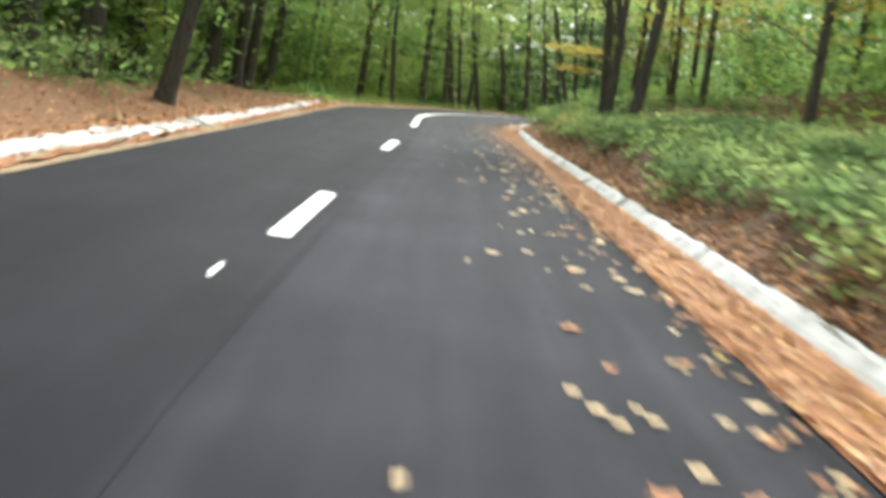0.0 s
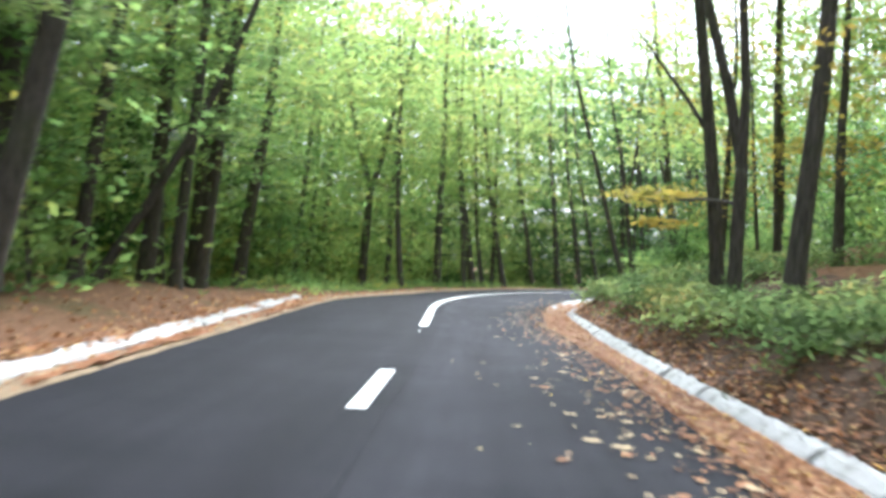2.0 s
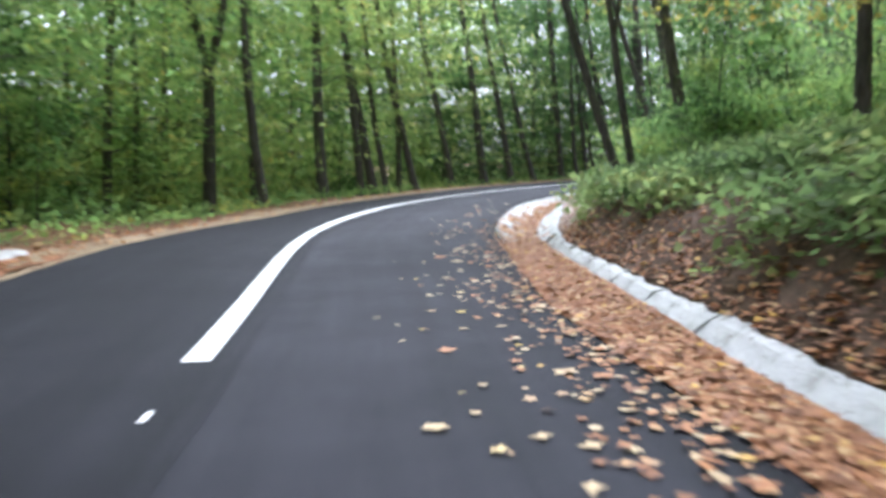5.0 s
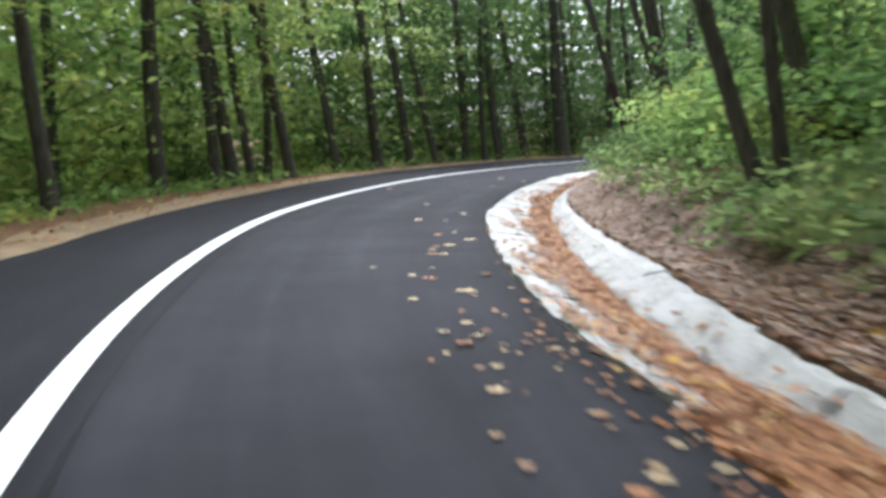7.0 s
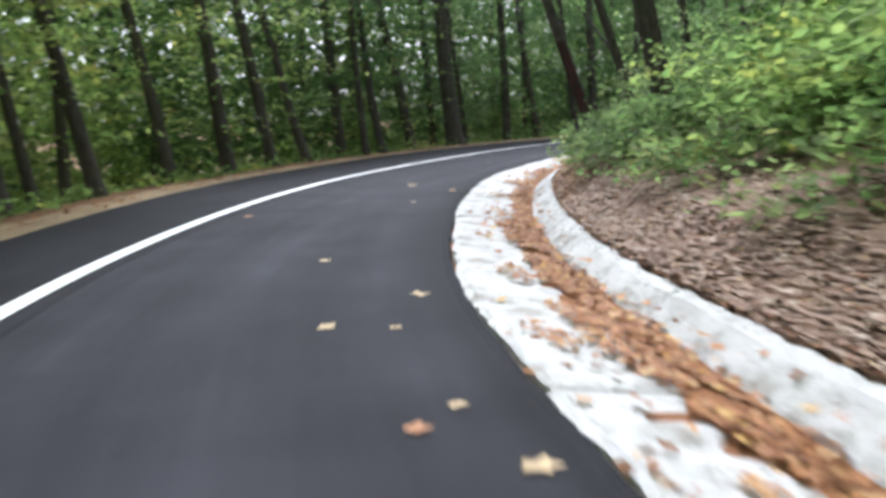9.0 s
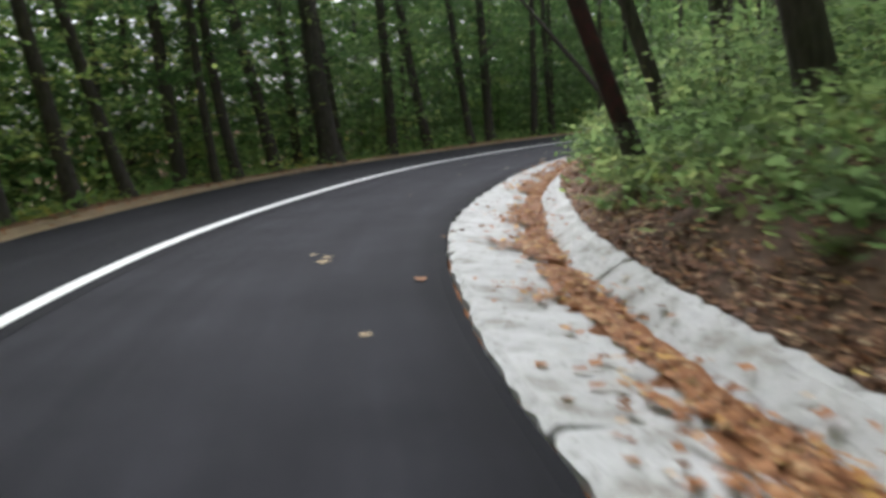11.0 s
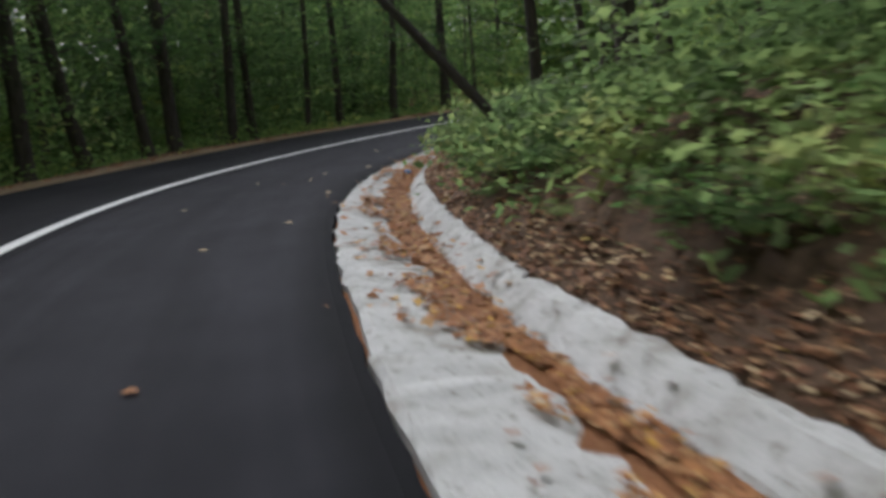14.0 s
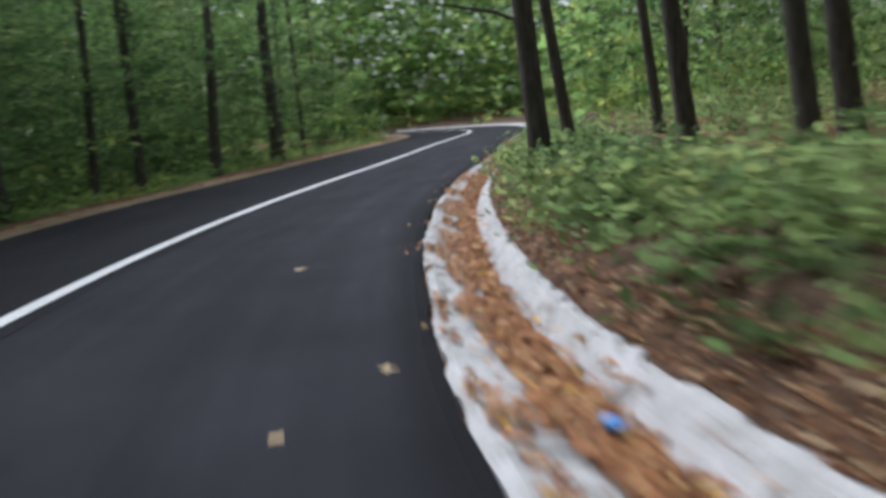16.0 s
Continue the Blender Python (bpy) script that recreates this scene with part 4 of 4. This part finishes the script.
scatter("bank_leaves", "brown leaf litter on the earth bank", "leaves", 63, 44000, (4, 112),
        lambda r, s: wall_out(s) - 0.05 + np.abs(r.normal(0, 1.4, len(s))),
        lambda r, s, o, x, y: height(x, y) + r.uniform(0.0, 0.02, len(s)), 0.055, BROWN, 0.15, lobes=3, keep=lambda r, s, o: (s < 44) | (s < 57) & (r.random(len(s)) < 0.35) | (s >= 57) & (np.abs(o - wall_out(s) - 0.62) > 0.3) | (s >= 57) & (r.random(len(s)) < 0.12))
scatter("bend_litter", "pale pinkish-brown leaf litter on the bend's bank", "leaves", 76, 22000, (43, 58),
        lambda r, s: wall_out(s) + np.abs(r.normal(0.0, 1.1, len(s))),
        lambda r, s, o, x, y: height(x, y) + r.uniform(0.016, 0.036, len(s)), 0.06, MAUVE, 0.07, lobes=3)
scatter("dry_litter", "pale dry leaves lying over the earth bank", "leaves", 73, 9000, (42, 92),
        lambda r, s: wall_out(s) + np.abs(r.normal(0.2, 1.0, len(s))),
        lambda r, s, o, x, y: height(x, y) + r.uniform(0.005, 0.025, len(s)), 0.055, PALE, 0.15, lobes=3, keep=lambda r, s, o: (s < 57) | (np.abs(o - wall_out(s) - 0.62) > 0.3) | (r.random(len(s)) < 0.12))
for where, mat, size, many, label in (((4, 47), DEAD, 0.07, 9000, "orange leaf litter drifted behind the kerb"), ((47, 112), BROWN, 0.055, 14000, "dark brown leaf litter along the top of the gutter")):
    scatter("kerb_litter", label, "leaves", 71 + len(label), many, where,
            lambda r, s: wall_out(s) - 0.02 + np.abs(r.normal(0, 0.3, len(s))),
            lambda r, s, o, x, y: height(x, y) + r.uniform(0.0, 0.025, len(s)), size, mat, 0.25, lobes=3)
scatter("verge_leaves", "brown leaf litter on the far verge", "leaves", 64, 15000, (4, 120),
        lambda r, s: edge_left(s) - 0.06 - np.abs(r.normal(0, 1, len(s))) * np.interp(s, [36, 48], [1.4, 0.3]),
        lambda r, s, o, x, y: np.maximum(height(x, y), -0.01) + r.uniform(0.0, 0.03, len(s)), 0.09, DEAD, 0.3, dense=lambda s: np.interp(s, [40, 50], [1.0, 0.12]), lobes=3)
scatter("far_kerb_leaves", "brown leaves half covering the far kerb slabs", "leaves", 72, 5200, (-4, 43),
        lambda r, s: np.interp(s, [24, 34, 42], [-2.5, -2.8, -3.0]) - 0.4 + r.normal(0, 0.16, len(s)) + 0.1 * np.sin(s * 1.7),
        lambda r, s, o, x, y: 0.085 + r.uniform(0.0, 0.025, len(s)), 0.09, DEAD, 0.2, dense=lambda s: 0.3 + 0.7 * (np.sin(s * 1.1) + np.sin(s * 2.7) > -0.3), lobes=4)
scatter("verge_plants", "low green plants along the far verge", "plants", 65, 9000, (44, 125),
        lambda r, s: edge_left(s) - 0.75 - np.abs(r.normal(0, 1.4, len(s))),
        lambda r, s, o, x, y: height(x, y) + np.abs(r.normal(0, 0.14, len(s))), 0.12, GREEN, 0.5)


def road_leaves():
    nr = np.random.default_rng(66)
    count = 0
    meshes = []
    for k in range(6):
        v, f = leaves(np.random.default_rng(70 + k), np.zeros((1, 3)), 0.11, 0.08, 0.75, 0.06, 4 + k % 2)
        meshes.append(leaf_mesh("fallen_leaf", v, f, PALE if k < 4 else DEAD))
    while count < 210:
        s = nr.uniform(10, 84)
        d = abs(nr.normal(0, 0.5)) if s < 44 else abs(nr.normal(0.0, 0.35)) + 0.1 if s < 54 else abs(nr.normal(0.0, 1.0))
        if (s > 54 and nr.random() > 0.2) or (s > 44 and nr.random() > 0.6):
            continue
        o = float(edge_right(s)) - 0.1 - d
        if o < -2.1:
            continue
        ob = new("fallen_leaf", meshes[nr.integers(6)])
        ob.matrix_basis = pose(*[float(c) for c in on_road(s, o, 0.012)], 0, 0, nr.uniform(0, 360)) @ Matrix.Scale(nr.uniform(0.7, 1.25), 4)
        tagged(ob, "dry fallen leaf lying on the asphalt", "leaf", "leaves on the road")
        count += 1


road_leaves()


# ---- far woods behind the trees ----
def foliage_mass(name, label, seed, n, box, keep, top, per, spread, leaf, mat, tilt=0.45, plain=False):
    """Clumps of leaves through a stretch of the wood, too many to tell apart."""
    nr = np.random.default_rng(seed)
    x, y = nr.uniform(box[0], box[1], n), nr.uniform(box[2], box[3], n)
    s, o = beside(x, y)
    ok = keep(s, o)
    x, y = x[ok], y[ok]
    z = height(x, y) + top(nr, len(x))
    c = np.repeat(np.stack([x, y, z], 1), per, 0) + nr.normal(0, 1, (len(x) * per, 3)) * spread
    v, f = leaves(nr, c, leaf, tilt, 0.64, plain=plain)
    return tagged(new(name, leaf_mesh(name, v, f, mat)), label, "foliage", kind="stuff")


foliage_mass("far_woods", "dense green foliage of the wood beyond the road", 91, 52000, (-48, 100, -15, 118),
             lambda s, o: (((o < -13) & (o > -45)) | ((o > 14) & (o < 40))) & (s < 58),
             lambda r, k: 0.1 + 19.0 * r.random(k), 12, (1.2, 1.2, 0.12), 0.5, GREEN, 0.75, True)
# The dark leaf colour carries the shade inside this wood.
foliage_mass("bend_woods", "foliage of the wood beyond the bend, deep green for shade", 96, 26000, (-48, 100, -15, 118),
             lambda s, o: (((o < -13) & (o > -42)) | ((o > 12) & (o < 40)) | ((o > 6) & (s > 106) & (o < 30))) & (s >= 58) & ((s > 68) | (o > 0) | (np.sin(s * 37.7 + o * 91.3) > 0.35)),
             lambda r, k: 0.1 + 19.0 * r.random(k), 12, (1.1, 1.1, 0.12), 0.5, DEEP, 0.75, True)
foliage_mass("straight_foliage", "green foliage between the trunks of the far verge", 97, 5200, (-22, 4, 6, 60),
             lambda s, o: (o < -5.2) & (o > -17) & (s > 14) & (s < 57),
             lambda r, k: 1.6 + 6.5 * r.random(k), 40, (0.85, 0.85, 0.05), 0.15, GREEN, 0.32, True)
foliage_mass("high_canopy", "yellow-green canopy of the trees beyond the far verge", 102, 15000, (-34, 26, 20, 96),
             lambda s, o: (o < -6.5) & (o > -26) & (s > 24) & (s < 82) & ((s < 56) | ((o < -12) & (s > 70)) | (np.sin(s * 31.1 + o * 77.7) > 0.5)),
             lambda r, k: 4.0 + 14.5 * r.random(k), 40, (1.1, 1.1, 0.07), 0.23, GREEN, 0.4, True)
foliage_mass("verge_canopy", "layered green leaf sprays hanging in front of the verge trunks", 126, 2600, (-10, 2, 4, 52),
             lambda s, o: (o < edge_left(s) - 0.9) & (o > edge_left(s) - 4.2) & (s > 31) & (s < 58) & (np.sin(s * 0.9 + o) + np.sin(s * 0.37 - o * 1.3) > -0.7),
             lambda r, k: 2.3 + 6.0 * r.random(k) ** 0.8, 40, (0.75, 0.75, 0.045), 0.15, GREEN, 0.3, True)
foliage_mass("bank_top_foliage", "light green foliage on top of the bank", 105, 3000, (4, 26, 18, 62),
             lambda s, o: (o > 8.5) & (o < 18) & (s > 30) & (s < 64),
             lambda r, k: 0.6 + 5.0 * r.random(k) ** 1.2, 14, (0.6, 0.6, 0.1), 0.2, GREEN, 0.6)
foliage_mass("bank_canopy", "light green canopy over the top of the bank", 106, 8000, (4, 28, 14, 60),
             lambda s, o: (o > 7.5) & (o < 20) & (s > 26) & (s < 48),
             lambda r, k: 3.2 + 9.5 * r.random(k), 34, (1.0, 1.0, 0.06), 0.19, SUNNY, 0.36, True)
# Shade down the slope is put into the leaf colour.
foliage_mass("back_woods", "depth of the wood down the slope, dark green for shade", 107, 25000, (-20, 90, 44, 116),
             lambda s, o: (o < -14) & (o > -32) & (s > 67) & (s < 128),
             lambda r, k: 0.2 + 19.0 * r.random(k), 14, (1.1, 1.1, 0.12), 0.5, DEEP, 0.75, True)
foliage_mass("overhanging_sprays", "yellow-green leaf sprays hanging over the road", 108, 3600, (-10, 8, 10, 60),
             lambda s, o: (o < -1.2) & (o > -8) & (s > 38) & (s < 66),
             lambda r, k: 4.2 + 6.0 * r.random(k), 36, (0.8, 0.8, 0.06), 0.15, SUNNY, 0.35)
foliage_mass("bank_sprays", "yellow-green leaf sprays hanging over the bank", 109, 2200, (3, 18, 18, 56),
             lambda s, o: (o > 4.4) & (o < 11) & (s > 37) & (s < 56),
             lambda r, k: 3.4 + 4.5 * r.random(k), 34, (0.7, 0.7, 0.07), 0.14, SUNNY, 0.4)
foliage_mass("slope_woods", "green depth of the wood down the slope below the bend", 123, 26000, (-40, 34, 30, 110),
             lambda s, o: (o < -10) & (o > -34) & (s > 46) & (s < 69),
             lambda r, k: 0.2 + np.where(r.random(k) < 0.5, 7.0, 18.0) * r.random(k), 14, (1.1, 1.1, 0.08), 0.4, SUNNY, 0.7, True)
foliage_mass("bend_bank_plants", "light green leafy plants along the top of the bend's bank", 124, 16000, (4, 14, 32, 52),
             lambda s, o: (o > wall_out(s) + 1.35 + 0.35 * np.sin(s * 1.9) + 0.2 * np.sin(s * 4.3)) & (o < wall_out(s) + 5.5) & (s > 46) & (s < 60) & (np.sin(s * 2.1 + o) + np.sin(o * 2.7 - s * 0.6) > -0.45),
             lambda r, k: 0.1 + 0.85 * r.random(k) ** 1.3, 13, (0.28, 0.28, 0.035), 0.1, GREEN, 0.35)
foliage_mass("bank_young_growth", "soft light green sprays of young trees above the bend's bank", 129, 1900, (6, 16, 32, 54),
             lambda s, o: (o > 6.0) & (o < 9.5) & (s > 49) & (s < 58) & (np.sin(s * 1.2 + o) + np.sin(o * 1.9 - s * 0.7) > -0.9),
             lambda r, k: 0.7 + 3.6 * r.random(k), 22, (0.42, 0.42, 0.04), 0.12, SUNNY, 0.35)
foliage_mass("drooping_plants", "ragged green fronds drooping over the litter of the bend's bank", 128, 5000, (4, 12, 32, 50),
             lambda s, o: (o > wall_out(s) + 0.5) & (o < wall_out(s) + 1.6) & (s > 43.5) & (s < 58) & (np.sin(s * 1.7 + 0.6) + np.sin(s * 4.1 + o * 1.5) > 0.35),
             lambda r, k: 0.05 + 0.3 * r.random(k), 12, (0.2, 0.2, 0.035), 0.1, OLIVE, 0.4)
foliage_mass("upper_bank_sprays", "green leaf sprays of young trees on the upper bank", 125, 8200, (8, 46, 44, 76),
             lambda s, o: (o > np.interp(s, [60, 72, 76, 82], [5.3, 5.5, 6.8, 7.4])) & (o < 12) & (s > 59) & (s < 108) & (np.sin(s * 1.3 + o * 0.9) + np.sin(o * 1.7 - s * 0.5) > np.interp(s, [68, 72], [-0.7, -0.1])),
             lambda r, k: 0.25 + 3.6 * r.random(k), 20, (0.42, 0.42, 0.04), 0.12, OLIVE, 0.38)
foliage_mass("slope_thicket", "knee-high olive green thicket over the upper bank", 130, 4200, (9, 22, 46, 60),
             lambda s, o: (o > wall_out(s) + 1.0) & (o < wall_out(s) + 3.4) & (s > 62.5) & (s < 74) & (np.sin(s * 1.9 + o * 2.3) + np.sin(o * 3.7 - s * 1.1) > -0.7),
             lambda r, k: 0.1 + 0.95 * r.random(k) ** 1.2, 14, (0.26, 0.26, 0.04), 0.11, OLIVE, 0.4)
# Crowns added mostly out of view to keep sky light off the bank.
foliage_mass("bank_roof", "deep green crowns added overhead to shade the upper bank", 131, 3600, (8, 50, 42, 78),
             lambda s, o: (o > 6.2) & (o < 14) & (s > 62) & (s < 104),
             lambda r, k: 4.6 + 6.5 * r.random(k), 26, (0.9, 0.9, 0.06), 0.2, DEEP, 0.35, True)
foliage_mass("slope_plants", "low green plants scattered over the leafy upper slope", 127, 9000, (8, 46, 44, 76),
             lambda s, o: (o > np.interp(s, [72, 76], [5.2, 6.4])) & (o < 10) & (s > 60) & (s < 104) & (np.sin(s * 1.1 + o * 1.7) + np.sin(o * 2.3 - s * 0.8) > -0.6),
             lambda r, k: 0.05 + 0.4 * r.random(k), 12, (0.3, 0.3, 0.05), 0.11, OLIVE)
foliage_mass("verge_sprays", "layered green leaf sprays in front of the verge trunks", 121, 4200, (14, 60, 60, 92),
             lambda s, o: (o < edge_left(s) - 0.9) & (o > edge_left(s) - 3.4) & (s > 78) & (s < 116),
             lambda r, k: 0.5 + 5.0 * r.random(k), 34, (0.5, 0.5, 0.045), 0.13, OLIVE, 0.35)
foliage_mass("bend_sprays", "thin green leaf sprays between the bend's trunks", 122, 3200, (-6, 20, 40, 70),
             lambda s, o: (o < edge_left(s) - 0.8) & (o > edge_left(s) - 4.0) & (s > 54) & (s < 79),
             lambda r, k: 0.8 + 5.0 * r.random(k), 30, (0.5, 0.5, 0.045), 0.13, SUNNY, 0.35)
foliage_mass("undercut_plants", "leafy green plants drooping over the undercut bank", 110, 42000, (6, 40, 42, 72),
             lambda s, o: (o > wall_out(s) + 0.34 + 0.14 * np.sin(s * 1.7) + 0.1 * np.sin(s * 4.1)) & (o < wall_out(s) + 1.5) & (s > 57.5) & (s < 86) & (np.sin(s * 2.7) + np.sin(s * 1.13 + o * 2) > np.interp(s, [66, 70, 75, 78], [-1.2, -0.5, -0.5, -1.2])),
             lambda r, k: 0.1 + 0.36 * r.random(k), 9, (0.17, 0.17, 0.045), 0.1, OLIVE)
foliage_mass("verge_thicket", "deep green thicket closing the verge before the far bend", 111, 7000, (24, 62, 66, 96),
             lambda s, o: (o < -4.4) & (o > -10) & (s > 84) & (s < 116),
             lambda r, k: 0.2 + 5.5 * r.random(k) ** 1.2, 14, (0.5, 0.5, 0.045), 0.17, DEEP, 0.36)
foliage_mass("mound_plants", "low green plants on the leafy mound by the far verge", 112, 2600, (-12, 0, 2, 26),
             lambda s, o: (o < -4.4) & (o > -9) & (s > 13) & (s < 34),
             lambda r, k: 0.05 + 0.7 * r.random(k) ** 1.5, 10, (0.3, 0.3, 0.06), 0.12, OLIVE)
foliage_mass("hill_woods", "green wall of the wood behind the hairpin", 113, 4600, (58, 125, 82, 150),
             lambda s, o: (np.abs(o) > 6) & (s > 100),
             lambda r, k: 0.3 + 17.0 * r.random(k), 12, (1.3, 1.3, 0.2), 0.8, GREEN, 0.5, True)
foliage_mass("lush_plants", "lush green low plants overhanging the gutter bank", 98, 26000, (12, 40, 52, 72),
             lambda s, o: (o > wall_out(s) + 0.3) & (o < wall_out(s) + 4.0) & (s > 72) & (s < 96) & ((s < 79) | (o < wall_out(s) + 1.4 + 0.4 * np.sin(s * 1.7))) & (np.sin(s * 2.3) + np.sin(o * 3.1 + s) > -0.3),
             lambda r, k: 0.03 + 0.24 * r.random(k), 8, (0.2, 0.2, 0.04), 0.1, OLIVE)
foliage_mass("undergrowth", "low green undergrowth between the trunks", 92, 11000, (-20, 70, 0, 100),
             lambda s, o: ((o < -4.3) & (o > -19)) | ((o > 7) & (o < 16) & ((s < 58) | ((s > 62) & (s < 76) & (o > 9)) | (s > 100))),
             lambda r, k: 0.05 + 1.5 * r.random(k) ** 2.0, 8, (0.4, 0.4, 0.1), 0.22, GREEN)
# Pale leaf colour lifts the dim base of the wood.
foliage_mass("bend_thicket", "leafy green thicket between the trunks of the bend", 99, 13000, (-10, 40, 40, 80),
             lambda s, o: (o < -6.5) & (o > -24) & (s > 44) & (s < 72),
             lambda r, k: 0.1 + 3.6 * r.random(k) ** 1.2, 14, (0.8, 0.8, 0.06), 0.24, SUNNY, 0.38, True)
foliage_mass("far_thicket", "deep green thicket between the trunks past the bend", 103, 6500, (5, 75, 55, 105),
             lambda s, o: (o < -7) & (o > -26) & (s >= 72) & (s < 116),
             lambda r, k: 0.1 + 4.2 * r.random(k) ** 1.2, 16, (0.8, 0.8, 0.055), 0.24, DEEP, 0.36, True)
foliage_mass("bank_plants", "loose low green plants on the earth bank", 93, 82000, (0, 62, -2, 78),
             lambda s, o: (s > 2) & ((s < 66) | (o < wall_out(s) + 1.5 + 0.4 * np.sin(s * 1.3)) | (np.sin(s * 57.3 + o * 83.1) > np.interp(s, [74, 80], [0.3, 0.8]))) & (o > wall_out(s) + np.interp(s, [44, 48, 57, 60, 76, 80], [0.42, 0.6, 0.6, 0.3, 0.22, 0.1])) & (o < wall_out(s) + 5.0) & (np.sin(s * 1.9) + np.sin(s * 0.7 + o * 2.1) > np.where((s < 40) & (o < wall_out(s) + 0.95), -1.0, 0.0) + np.where((s < 40) & (o < wall_out(s) + 0.95), 0.0, 1.0) * np.interp(s, [29.5, 31, 34.5, 36, 46, 50, 56, 59], [-1.3, 0.9, 0.9, -1.3, -1.3, 0.3, 0.3, -1.0])),
             lambda r, k: 0.03 + 0.3 * r.random(k) ** 1.4, 8, (0.16, 0.16, 0.045), 0.105, OLIVE)
foliage_mass("bank_herbs", "fresh green plants hanging over the undercut bank", 100, 42000, (1, 13, -2, 50),
             lambda s, o: (o > wall_out(s) + 0.36 + 0.16 * np.sin(s * 1.3) + 0.1 * np.sin(s * 3.7)) & (o < wall_out(s) + 2.4) & (s > 2) & (s < 47) & (np.sin(s * 1.1) + np.sin(s * 0.43 + o * 1.7) > np.where(o > wall_out(s) + 0.95, np.interp(s, [29.5, 31, 34.5, 36], [-1.1, 1.3, 1.3, -1.1]), -0.9)),
             lambda r, k: 0.06 + 0.26 * r.random(k), 10, (0.17, 0.17, 0.04), 0.1, OLIVE)
foliage_mass("bend_foliage", "green foliage between the trunks of the bend", 94, 5000, (0, 45, 42, 80),
             lambda s, o: (o < -5.5) & (o > -17) & (s > 56) & (s < 73),
             lambda r, k: 1.2 + 10.0 * r.random(k), 18, (0.75, 0.75, 0.055), 0.22, SUNNY, 0.36, True)
# Leaf colour kept dark for canopy shade; the upper clumps shade it further.
foliage_mass("far_foliage", "foliage between the trunks past the bend, deep green for shade", 104, 8000, (5, 60, 55, 95),
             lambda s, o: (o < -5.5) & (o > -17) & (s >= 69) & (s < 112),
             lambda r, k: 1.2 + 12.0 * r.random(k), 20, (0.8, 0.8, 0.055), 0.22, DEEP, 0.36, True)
foliage_mass("end_woods", "dense green foliage behind the far bend", 95, 7500, (44, 108, 58, 125),
             lambda s, o: (o > 4.4) & (s > 108) & (o < 40),
             lambda r, k: 0.1 + 14.0 * r.random(k) ** 1.5, 11, (1.0, 1.0, 0.13), 0.5, GREEN, 0.5, True)


# ---- small things ----
def blue_litter():
    m, n, l, b = material("blue_plastic", 0.35)
    l.new(ramp(n, l, noise_node(n, l, 30, 3), [(0.3, (0.03, 0.16, 0.5)), (0.7, (0.1, 0.34, 0.75))]), b.inputs["Base Color"])
    bm = bmesh.new()
    bmesh.ops.create_icosphere(bm, subdivisions=3, radius=0.045)
    for q in bm.verts:
        d = noise.noise(q.co * 14) * 0.035 + noise.noise(q.co * 34) * 0.012
        q.co = Vector((q.co.x * 1.35, q.co.y * 0.9, q.co.z * 0.62)) + q.normal * d
    me = bpy.data.meshes.new("plastic_bag")
    bm.to_mesh(me)
    bm.free()
    me.materials.append(m)
    ob = tagged(new("plastic_bag", me), "crumpled bright blue plastic bag in the gutter leaves", "litter")
    ob.matrix_basis = pose(*[float(c) for c in on_road(78.9, 3.3, 0.0)], 0, 0, 30)


blue_litter()
